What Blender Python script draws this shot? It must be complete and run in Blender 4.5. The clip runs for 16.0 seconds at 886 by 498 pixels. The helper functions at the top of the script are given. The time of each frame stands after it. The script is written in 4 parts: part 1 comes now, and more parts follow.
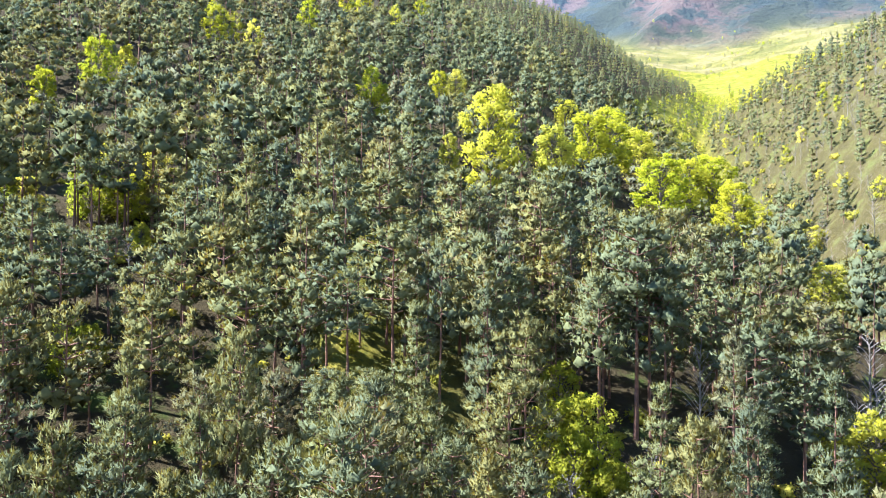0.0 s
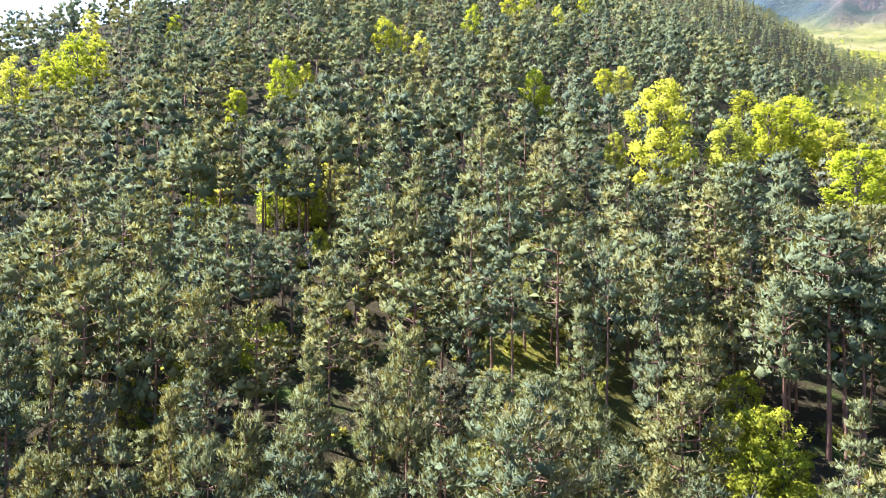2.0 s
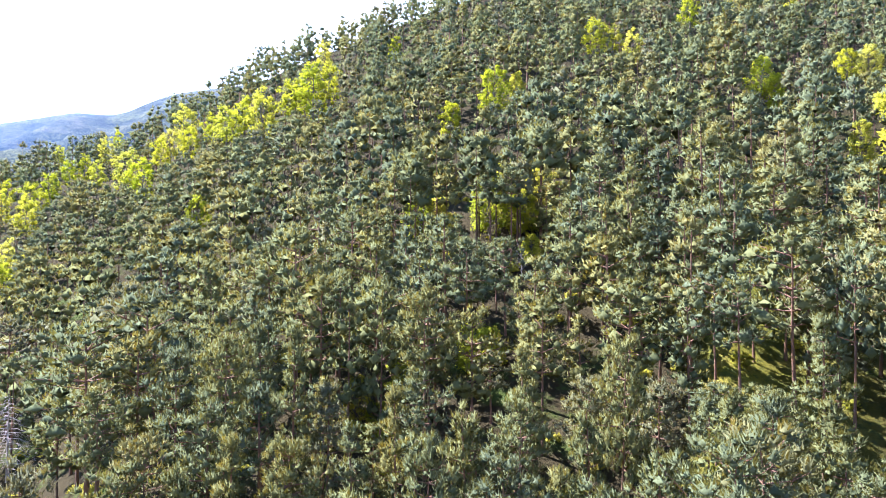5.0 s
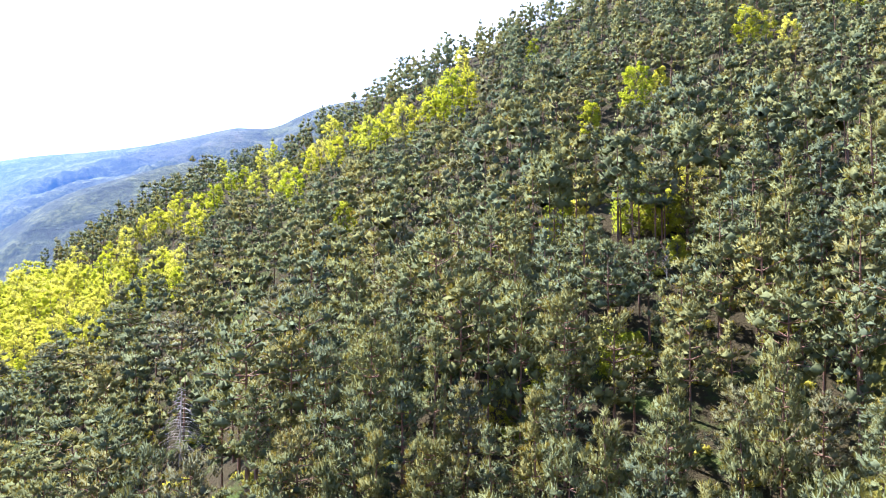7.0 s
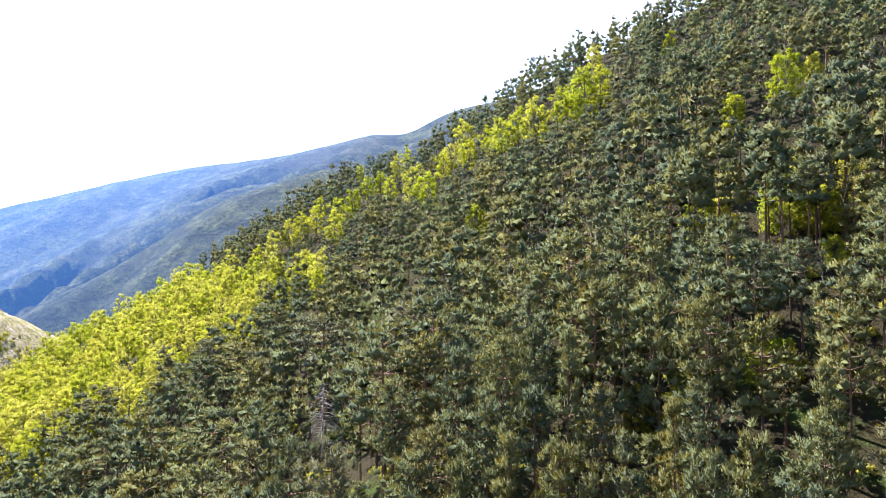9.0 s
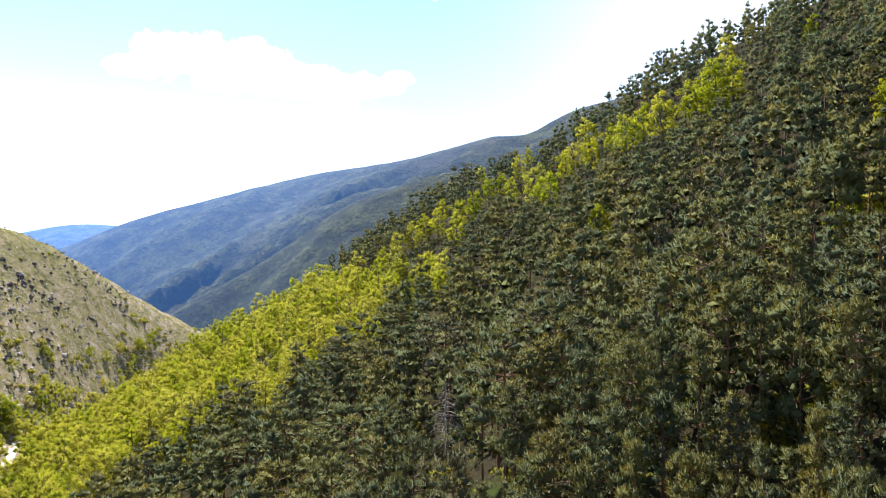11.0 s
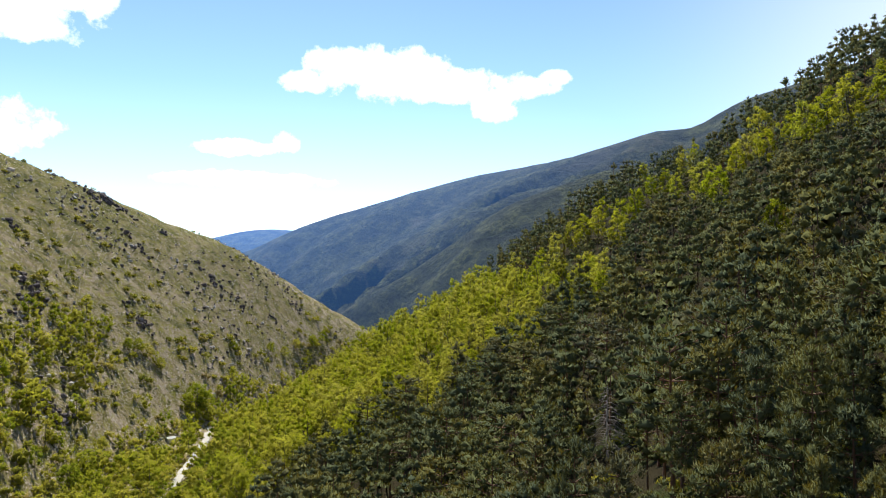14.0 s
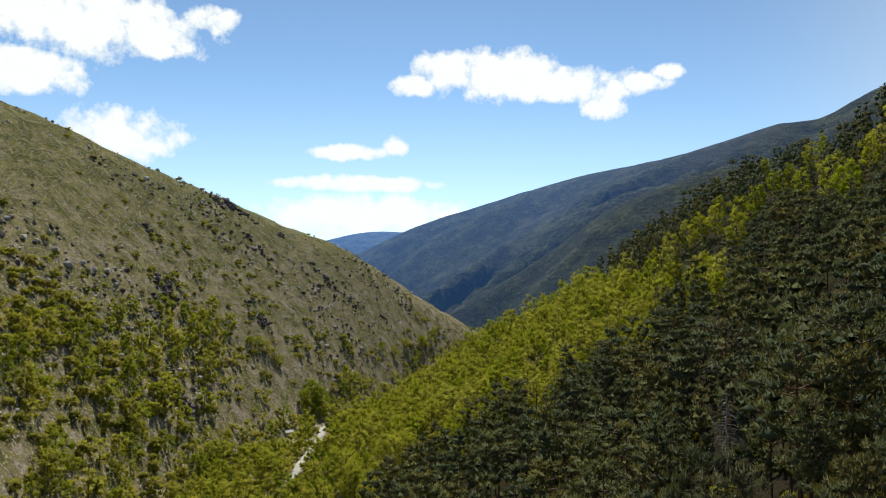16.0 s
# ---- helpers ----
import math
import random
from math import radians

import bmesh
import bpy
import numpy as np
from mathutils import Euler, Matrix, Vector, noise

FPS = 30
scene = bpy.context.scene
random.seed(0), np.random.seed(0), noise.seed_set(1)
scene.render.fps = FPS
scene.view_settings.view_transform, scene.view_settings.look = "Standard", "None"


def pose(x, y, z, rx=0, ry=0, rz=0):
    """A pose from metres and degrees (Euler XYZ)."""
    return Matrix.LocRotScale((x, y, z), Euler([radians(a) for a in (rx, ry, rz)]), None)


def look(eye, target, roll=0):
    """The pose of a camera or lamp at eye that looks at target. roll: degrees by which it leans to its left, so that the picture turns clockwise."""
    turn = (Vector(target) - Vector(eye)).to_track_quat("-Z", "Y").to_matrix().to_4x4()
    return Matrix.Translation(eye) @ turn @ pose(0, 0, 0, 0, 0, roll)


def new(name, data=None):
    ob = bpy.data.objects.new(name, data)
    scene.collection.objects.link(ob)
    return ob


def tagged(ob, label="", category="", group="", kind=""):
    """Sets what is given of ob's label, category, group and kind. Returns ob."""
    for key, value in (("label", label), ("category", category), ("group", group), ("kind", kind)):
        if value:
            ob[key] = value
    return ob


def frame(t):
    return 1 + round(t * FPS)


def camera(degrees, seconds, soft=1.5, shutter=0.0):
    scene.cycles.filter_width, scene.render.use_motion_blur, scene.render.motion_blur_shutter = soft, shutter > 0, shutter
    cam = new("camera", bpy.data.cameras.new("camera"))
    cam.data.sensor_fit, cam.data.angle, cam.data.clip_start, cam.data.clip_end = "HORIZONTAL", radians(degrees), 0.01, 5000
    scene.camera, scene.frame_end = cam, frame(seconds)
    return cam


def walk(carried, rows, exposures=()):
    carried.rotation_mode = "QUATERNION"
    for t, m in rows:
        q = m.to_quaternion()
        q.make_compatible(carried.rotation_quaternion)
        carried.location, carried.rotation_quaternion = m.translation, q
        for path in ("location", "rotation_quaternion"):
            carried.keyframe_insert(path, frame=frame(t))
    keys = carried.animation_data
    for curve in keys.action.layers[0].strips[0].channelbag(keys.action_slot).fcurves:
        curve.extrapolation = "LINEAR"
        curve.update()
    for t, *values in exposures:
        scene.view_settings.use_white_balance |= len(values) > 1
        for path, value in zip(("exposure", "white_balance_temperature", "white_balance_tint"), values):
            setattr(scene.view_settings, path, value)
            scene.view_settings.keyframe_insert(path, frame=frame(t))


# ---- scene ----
# The camera hangs over a wooded mountain slope and turns to its left on the spot.
# Bearings are degrees to the left of +y; the camera is at z = 0.
cam = camera(64.3, 16.0, soft=1.0)
PATH = [
    (0.0, -0.003, 1.042, -0.376), (0.5, 4.829, 1.083, -0.298), (1.0, 7.593, 1.130, -0.353),
    (1.5, 10.276, 1.178, -0.305), (2.0, 13.273, 1.217, -0.241), (2.5, 16.482, 1.279, -0.208),
    (3.0, 19.204, 1.342, -0.151), (3.5, 22.101, 1.392, -0.143), (4.0, 24.779, 1.457, -0.097),
    (6.5, 38.902, 1.725, -0.077), (7.0, 41.611, 1.805, -0.069), (7.5, 44.516, 1.846, -0.098),
    (8.0, 47.118, 1.859, -0.111), (8.5, 49.821, 1.897, -0.155), (9.0, 52.285, 1.936, -0.148),
    (11.5, 64.228, 1.999, -0.300), (12.0, 66.222, 2.000, -0.245), (12.5, 68.595, 2.005, -0.247),
    (13.0, 70.791, 2.018, -0.221), (13.5, 73.055, 2.015, -0.222), (14.0, 74.925, 2.017, -0.210),
    (14.5, 77.108, 2.034, -0.186), (15.0, 79.278, 2.037, -0.172), (15.5, 81.550, 2.076, -0.193),
    (16.0, 83.655, 2.066, -0.213),
]
EXPOSURE = [(0.0, 2.42, 5600, 15), (4.0, 2.58, 5600, 20), (7.0, 2.40, 5650, 20), (9.0, 1.90, 5850, 16), (12.5, 0.62, 6450, 9), (15.0, 0.02, 6400, 5), (16.0, -0.3, 6400, 4)]
walk(cam, [(t, pose(0, 0, 0, 90 + p, r, y)) for t, y, p, r in PATH], EXPOSURE)

# ---- sky and sun ----
SUN_BEARING, SUN_HEIGHT = 84.0, 50.0


def link(tree, a, b):
    tree.links.new(a, b)


def math_node(tree, op, a, b=None, c=None, clamp=False):
    n = tree.nodes.new("ShaderNodeMath")
    n.operation, n.use_clamp = op, clamp
    for i, v in enumerate((a, b, c)):
        if v is None:
            continue
        if isinstance(v, (int, float)):
            n.inputs[i].default_value = v
        else:
            link(tree, v, n.inputs[i])
    return n.outputs[0]


def mix_colour(tree, fac, a, b, blend="MIX"):
    n = tree.nodes.new("ShaderNodeMix")
    n.data_type, n.blend_type = "RGBA", blend
    for sock, v in ((n.inputs[0], fac), (n.inputs[6], a), (n.inputs[7], b)):
        if isinstance(v, (int, float)):
            sock.default_value = v
        elif isinstance(v, tuple):
            sock.default_value = (*v, 1)
        else:
            link(tree, v, sock)
    return n.outputs[2]


def noise_node(tree, vector, scale, detail=4.0, rough=0.55):
    n = tree.nodes.new("ShaderNodeTexNoise")
    n.inputs["Scale"].default_value, n.inputs["Detail"].default_value = scale, detail
    n.inputs["Roughness"].default_value = rough
    if vector is not None:
        link(tree, vector, n.inputs["Vector"])
    return n.outputs[0]


def ramp_node(tree, fac, stops):
    n = tree.nodes.new("ShaderNodeValToRGB")
    while len(n.color_ramp.elements) < len(stops):
        n.color_ramp.elements.new(0.5)
    for e, (p, c) in zip(n.color_ramp.elements, stops):
        e.position, e.color = p, (*c, 1)
    link(tree, fac, n.inputs[0])
    return n.outputs[0]


SKY_STRENGTH = 0.084
CLOUD_WHITE = (15.0, 15.0, 14.8)
# bearing, rise per metre, half-width in degrees, half-height in rise
CLOUDS = [
    (79.6, 0.286, 5.6, 0.040), (83.3, 0.292, 3.2, 0.032), (74.0, 0.268, 6.0, 0.026), (70.6, 0.256, 2.6, 0.024), (65.9, 0.277, 1.4, 0.012),
    (91.6, 0.172, 3.4, 0.012), (87.4, 0.184, 1.1, 0.016), (90.5, 0.128, 6.5, 0.013), (90.0, 0.085, 8.5, 0.030),
    (111.0, 0.325, 9.0, 0.048), (115.5, 0.250, 5.0, 0.030), (108.2, 0.180, 4.5, 0.036), (102.3, 0.345, 2.2, 0.022),
    (106.1, 0.298, 1.6, 0.014), (67.8, 0.264, 2.4, 0.016), (70.6, 0.238, 2.0, 0.022), (86.0, 0.270, 2.0, 0.018), (62.0, 0.43, 5.0, 0.035), (52.0, 0.46, 5.0, 0.03),
]
world = bpy.data.worlds.new("sky")
scene.world = world
world.use_nodes = True
wt = world.node_tree
wt.nodes.clear()
sky = wt.nodes.new("ShaderNodeTexSky")
sky.sky_type, sky.sun_disc = "NISHITA", False
sky.sun_elevation, sky.sun_rotation = radians(SUN_HEIGHT), radians(-SUN_BEARING)
sky.altitude, sky.air_density, sky.dust_density, sky.ozone_density = 900, 1.0, 0.3, 2.0
co = wt.nodes.new("ShaderNodeTexCoord").outputs["Generated"]
sep = wt.nodes.new("ShaderNodeSeparateXYZ")
link(wt, co, sep.inputs[0])
sx, sy, sz = sep.outputs
bearing = math_node(wt, "MULTIPLY", math_node(wt, "ARCTAN2", math_node(wt, "MULTIPLY", sx, -1.0), sy), 180 / math.pi)
flat = math_node(wt, "SQRT", math_node(wt, "ADD", math_node(wt, "MULTIPLY", sx, sx), math_node(wt, "MULTIPLY", sy, sy)))
rise = math_node(wt, "DIVIDE", sz, math_node(wt, "MAXIMUM", flat, 0.01))
cover = None
for b0, r0, wb, wr in CLOUDS:
    db = math_node(wt, "DIVIDE", math_node(wt, "SUBTRACT", bearing, b0), wb)
    dr = math_node(wt, "DIVIDE", math_node(wt, "SUBTRACT", rise, r0), wr)
    d = math_node(wt, "ADD", math_node(wt, "MULTIPLY", db, db), math_node(wt, "MULTIPLY", dr, dr))
    d = math_node(wt, "SUBTRACT", 1.0, d)
    cover = d if cover is None else math_node(wt, "MAXIMUM", cover, d)
cover = math_node(wt, "MAXIMUM", cover, -1.2)
puffs = noise_node(wt, co, 26.0, 7.0, 0.62)
cover = math_node(wt, "MULTIPLY_ADD", math_node(wt, "SUBTRACT", puffs, 0.5), 3.6, cover)
cover = math_node(wt, "MULTIPLY_ADD", cover, 1.5, 0.1, clamp=True)
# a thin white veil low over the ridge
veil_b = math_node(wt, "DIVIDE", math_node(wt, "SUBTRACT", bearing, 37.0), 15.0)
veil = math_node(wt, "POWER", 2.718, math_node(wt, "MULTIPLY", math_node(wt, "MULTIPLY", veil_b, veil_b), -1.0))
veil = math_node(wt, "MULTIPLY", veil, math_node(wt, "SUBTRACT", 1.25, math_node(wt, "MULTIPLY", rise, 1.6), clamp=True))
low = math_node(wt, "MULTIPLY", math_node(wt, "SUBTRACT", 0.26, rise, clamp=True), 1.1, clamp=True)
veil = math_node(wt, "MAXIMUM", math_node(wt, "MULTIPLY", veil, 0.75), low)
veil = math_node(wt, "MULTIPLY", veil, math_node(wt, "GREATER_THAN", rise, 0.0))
tone = mix_colour(wt, 1.0, sky.outputs[0], (0.96, 1.05, 1.11), "MULTIPLY")
airlight = math_node(wt, "MULTIPLY_ADD", math_node(wt, "POWER", 2.718, math_node(wt, "MULTIPLY", math_node(wt, "MAXIMUM", rise, 0.0), -1.6)), 1.30, 0.80)
tone = mix_colour(wt, 1.0, tone, airlight, "MULTIPLY")
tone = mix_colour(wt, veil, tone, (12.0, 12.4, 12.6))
tone = mix_colour(wt, cover, tone, CLOUD_WHITE)
bg = wt.nodes.new("ShaderNodeBackground")
bg.inputs["Strength"].default_value = SKY_STRENGTH
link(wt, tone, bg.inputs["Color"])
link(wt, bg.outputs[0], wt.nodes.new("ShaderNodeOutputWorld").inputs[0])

sun_data = bpy.data.lights.new("sun", "SUN")
sun_data.energy, sun_data.angle, sun_data.color = 5.0, radians(0.53), (1.0, 0.94, 0.84)
sb, sh = radians(SUN_BEARING), radians(SUN_HEIGHT)
sun_way = Vector((-math.sin(sb) * math.cos(sh), math.cos(sb) * math.cos(sh), math.sin(sh)))
sun = new("sun", sun_data)
sun.matrix_world = look(sun_way * 300, (0, 0, 0))


# ---- materials ----
def material(name):
    m = bpy.data.materials.new(name)
    m.use_nodes = True
    m.node_tree.nodes.clear()
    return m, m.node_tree


def finish(t, shader):
    link(t, shader, t.nodes.new("ShaderNodeOutputMaterial").inputs["Surface"])


def principled(t, colour, rough, normal=None):
    n = t.nodes.new("ShaderNodeBsdfPrincipled")
    if isinstance(colour, tuple):
        n.inputs["Base Color"].default_value = (*colour, 1)
    else:
        link(t, colour, n.inputs["Base Color"])
    n.inputs["Roughness"].default_value = rough
    n.inputs["Specular IOR Level"].default_value = 0.25
    if normal is not None:
        link(t, normal, n.inputs["Normal"])
    return n.outputs[0]


def bump(t, height, strength, distance):
    n = t.nodes.new("ShaderNodeBump")
    n.inputs["Strength"].default_value, n.inputs["Distance"].default_value = strength, distance
    link(t, height, n.inputs["Height"])
    return n.outputs[0]


def place(t):
    return t.nodes.new("ShaderNodeNewGeometry").outputs["Position"]


def tint_value(t):
    """A number from 0 to 1 that each tree has for itself: from its object, or from the mesh of a joined wood."""
    a = t.nodes.new("ShaderNodeAttribute")
    a.attribute_name = "tint"
    o = t.nodes.new("ShaderNodeObjectInfo")
    return math_node(t, "FRACT", math_node(t, "ADD", a.outputs["Fac"], o.outputs["Random"]))


def foliage(name, stops, through_light, spread=0.35, glow=(1.10, 1.12, 0.55)):
    m, t = material(name)
    col = ramp_node(t, tint_value(t), stops)
    n1 = noise_node(t, place(t), 0.9, 3.0)
    n2 = noise_node(t, place(t), 5.0, 2.0)
    v = math_node(t, "ADD", math_node(t, "MULTIPLY", n1, spread * 1.6), math_node(t, "MULTIPLY_ADD", n2, spread, 1.0 - spread * 1.3))
    col = mix_colour(t, 1.0, col, v, "MULTIPLY")
    d = t.nodes.new("ShaderNodeBsdfDiffuse")
    link(t, col, d.inputs["Color"])
    d = d.outputs[0]
    tr = t.nodes.new("ShaderNodeBsdfTranslucent")
    link(t, mix_colour(t, 1.0, col, glow, "MULTIPLY"), tr.inputs["Color"])
    mx = t.nodes.new("ShaderNodeMixShader")
    mx.inputs[0].default_value = through_light
    link(t, d, mx.inputs[1])
    link(t, tr.outputs[0], mx.inputs[2])
    finish(t, mx.outputs[0])
    return m


NEEDLES = foliage("pine_needles", [(0.0, (0.094, 0.116, 0.072)), (0.3, (0.110, 0.130, 0.070)), (0.6, (0.126, 0.140, 0.064)),
                                   (0.85, (0.154, 0.150, 0.056)), (1.0, (0.124, 0.132, 0.086))], 0.22, 0.30, (1.60, 1.20, 0.40))
SPRING = foliage("spring_leaves", [(0.0, (0.31, 0.34, 0.026)), (0.45, (0.39, 0.39, 0.036)), (0.8, (0.47, 0.44, 0.11)), (1.0, (0.33, 0.37, 0.024))], 0.58, 0.26, (1.14, 1.14, 0.50))
FRESH = foliage("fresh_green_leaves", [(0.0, (0.25, 0.29, 0.03)), (0.5, (0.37, 0.37, 0.045)), (1.0, (0.48, 0.43, 0.09))], 0.57, 0.22)
SCRUB = foliage("scrub_leaves", [(0.0, (0.25, 0.25, 0.045)), (0.4, (0.34, 0.32, 0.050)), (0.8, (0.40, 0.36, 0.07)), (1.0, (0.34, 0.27, 0.12))], 0.50, 0.25)


def bark(name, low, high):
    m, t = material(name)
    n = noise_node(t, place(t), 6.0, 5.0, 0.65)
    col = mix_colour(t, n, low, high)
    finish(t, principled(t, col, 0.9, bump(t, n, 0.6, 0.05)))
    return m


PINE_BARK = bark("pine_bark", (0.09, 0.055, 0.040), (0.24, 0.125, 0.085))
GREY_BARK = bark("grey_bark", (0.13, 0.115, 0.105), (0.32, 0.29, 0.265))
DEAD_BARK = bark("dead_bark", (0.22, 0.19, 0.18), (0.50, 0.44, 0.42))
DARK_BARK = bark("dark_bark", (0.07, 0.06, 0.045), (0.17, 0.14, 0.11))


def rock_material(name, stops):
    m, t = material(name)
    p = place(t)
    n = noise_node(t, p, 0.7, 8.0, 0.65)
    col = ramp_node(t, n, stops)
    finish(t, principled(t, col, 0.9, bump(t, noise_node(t, p, 2.5, 6.0), 0.7, 0.4)))
    return m


PALE_ROCK = rock_material("pale_weathered_rock", [(0.25, (0.40, 0.34, 0.30)), (0.5, (0.60, 0.53, 0.48)), (0.72, (0.80, 0.74, 0.68))])
DARK_ROCK = rock_material("dark_weathered_rock", [(0.30, (0.055, 0.045, 0.048)), (0.5, (0.15, 0.12, 0.125)), (0.75, (0.40, 0.35, 0.33))])


def ground_material():
    """Needle litter under the pines, dry grass with stones on the open slope, meadow up the valley."""
    m, t = material("hill_ground")
    a = t.nodes.new("ShaderNodeAttribute")
    a.attribute_name = "cover"
    s = t.nodes.new("ShaderNodeSeparateColor")
    link(t, a.outputs["Color"], s.inputs[0])
    p = place(t)
    big, mid, fine = noise_node(t, p, 0.018, 6.0, 0.6), noise_node(t, p, 0.12, 9.0, 0.72), noise_node(t, p, 0.75, 6.0, 0.72)
    litter = mix_colour(t, fine, (0.024, 0.020, 0.011), (0.062, 0.050, 0.027))
    litter = mix_colour(t, ramp_node(t, mid, [(0.52, (0, 0, 0)), (0.62, (1, 1, 1))]), litter, (0.052, 0.072, 0.018))
    tuft, speck = noise_node(t, p, 0.34, 8.0, 0.78), noise_node(t, p, 1.5, 3.0, 0.7)
    dry = ramp_node(t, mid, [(0.38, (0.125, 0.120, 0.036)), (0.46, (0.215, 0.180, 0.075)), (0.54, (0.32, 0.250, 0.155)), (0.62, (0.46, 0.365, 0.30))])
    sz = t.nodes.new("ShaderNodeSeparateXYZ")
    link(t, p, sz.inputs[0])
    upper = math_node(t, "MULTIPLY_ADD", math_node(t, "ADD", sz.outputs[2], math_node(t, "MULTIPLY", math_node(t, "SUBTRACT", big, 0.5), 160.0)), 0.014, 0.42, clamp=True)
    heath = ramp_node(t, mid, [(0.40, (0.076, 0.080, 0.020)), (0.50, (0.150, 0.138, 0.040)), (0.60, (0.27, 0.215, 0.105))])
    dry = mix_colour(t, upper, dry, heath)
    dry = mix_colour(t, ramp_node(t, tuft, [(0.41, (1, 1, 1)), (0.475, (0, 0, 0))]), dry, (0.085, 0.085, 0.020))
    dry = mix_colour(t, ramp_node(t, tuft, [(0.52, (0, 0, 0)), (0.57, (0.8, 0.8, 0.8))]), dry, (0.250, 0.240, 0.040))
    dry = mix_colour(t, ramp_node(t, speck, [(0.585, (0, 0, 0)), (0.61, (1, 1, 1))]), dry, (0.70, 0.62, 0.55))
    meadow = ramp_node(t, mid, [(0.38, (0.085, 0.100, 0.012)), (0.5, (0.170, 0.160, 0.018)), (0.62, (0.25, 0.21, 0.05))])
    meadow = mix_colour(t, ramp_node(t, fine, [(0.52, (0, 0, 0)), (0.58, (1, 1, 1))]), meadow, (0.09, 0.105, 0.02))
    col = mix_colour(t, s.outputs[1], litter, dry)
    col = mix_colour(t, s.outputs[2], col, meadow)
    h = math_node(t, "ADD", math_node(t, "MULTIPLY", tuft, 1.5), math_node(t, "MULTIPLY", mid, 2.0))
    b = principled(t, col, 1.0, bump(t, h, 0.7, 0.9))
    b.node.inputs["Specular IOR Level"].default_value = 0.04
    finish(t, b)
    return m


GROUND = ground_material()


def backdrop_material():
    """Far wooded ranges; the blue air of the distance is added as a glow."""
    m, t = material("far_range_haze_glow")
    a = t.nodes.new("ShaderNodeAttribute")
    a.attribute_name = "cover"
    s = t.nodes.new("ShaderNodeSeparateColor")
    link(t, a.outputs["Color"], s.inputs[0])
    p = place(t)
    big, mid, fine = noise_node(t, p, 0.0035, 6.0, 0.6), noise_node(t, p, 0.014, 7.0, 0.65), noise_node(t, p, 0.085, 5.0, 0.75)
    wood = ramp_node(t, mid, [(0.40, (0.020, 0.030, 0.016)), (0.49, (0.042, 0.053, 0.020)), (0.58, (0.088, 0.097, 0.030))])
    wood = mix_colour(t, ramp_node(t, fine, [(0.42, (0, 0, 0)), (0.56, (0.6, 0.6, 0.6))]), wood, (0.014, 0.022, 0.014))
    bare = ramp_node(t, mid, [(0.35, (0.09, 0.085, 0.055)), (0.55, (0.06, 0.057, 0.042)), (0.7, (0.10, 0.09, 0.075))])
    col = mix_colour(t, ramp_node(t, big, [(0.56, (0, 0, 0)), (0.66, (0.6, 0.6, 0.6))]), wood, bare)
    heath = ramp_node(t, big, [(0.44, (0.04, 0.05, 0.03)), (0.50, (0.10, 0.072, 0.055)), (0.64, (0.14, 0.10, 0.078))])
    heath = mix_colour(t, ramp_node(t, mid, [(0.50, (0, 0, 0)), (0.58, (1, 1, 1))]), heath, (0.035, 0.05, 0.04))
    col = mix_colour(t, s.outputs[1], col, heath)
    mead = ramp_node(t, mid, [(0.38, (0.110, 0.112, 0.018)), (0.5, (0.175, 0.160, 0.030)), (0.62, (0.24, 0.20, 0.07))])
    col = mix_colour(t, s.outputs[2], col, mead)
    b = principled(t, col, 1.0, bump(t, math_node(t, "ADD", fine, math_node(t, "MULTIPLY", mid, 3.0)), 0.9, 14.0))
    # blue haze put in as emission, its strength from the red of cover
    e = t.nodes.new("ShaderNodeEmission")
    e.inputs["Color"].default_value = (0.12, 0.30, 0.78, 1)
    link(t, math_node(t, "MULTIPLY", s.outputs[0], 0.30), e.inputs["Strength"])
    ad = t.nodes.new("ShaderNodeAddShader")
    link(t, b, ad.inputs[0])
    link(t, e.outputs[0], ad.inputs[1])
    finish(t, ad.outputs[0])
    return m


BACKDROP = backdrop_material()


def plain(name, colour, rough=0.8, scale=3.0):
    m, t = material(name)
    n = noise_node(t, place(t), scale, 5.0)
    dark = tuple(c * 0.7 for c in colour)
    finish(t, principled(t, mix_colour(t, n, dark, colour), rough, bump(t, n, 0.3, 0.05)))
    return m


TRACK = plain("pale_gravel", (0.62, 0.58, 0.52), 0.95, 1.5)
PLASTER = plain("white_plaster", (0.80, 0.77, 0.72))
TILES = plain("pale_roof_sheet", (0.78, 0.76, 0.72))
DOOR_WOOD = plain("dark_door_wood", (0.10, 0.07, 0.05))

# ---- the lie of the land ----
# The wooded hill: bearing, ground height 60 m and 110 m away, distance of the crest, rise of the tree tops there
HILL = np.array([
    (-75, -42, -50, 140, -0.30), (-50, -32, -32, 125, -0.15), (-30, -23, -18, 125, 0.00), (-22.5, -20, -9, 150, 0.100), (-15, -19, -3, 235, 0.212),
    (-7, -19, 4, 270, 0.315), (0, -19, 6, 275, 0.374), (12, -19, 6, 285, 0.43), (26, -19, 5, 285, 0.43), (36, -19, 0, 285, 0.372),
    (45, -19.5, -8, 300, 0.294), (54, -20, -18, 315, 0.184), (62, -25, -28, 330, 0.140), (68, -33, -37, 340, 0.062), (74, -41, -44, 345, -0.012),
    (82, -48, -51, 350, -0.088), (90, -54, -57, 330, -0.19), (98, -60, -64, 300, -0.27), (115, -66, -72, 250, -0.40)])
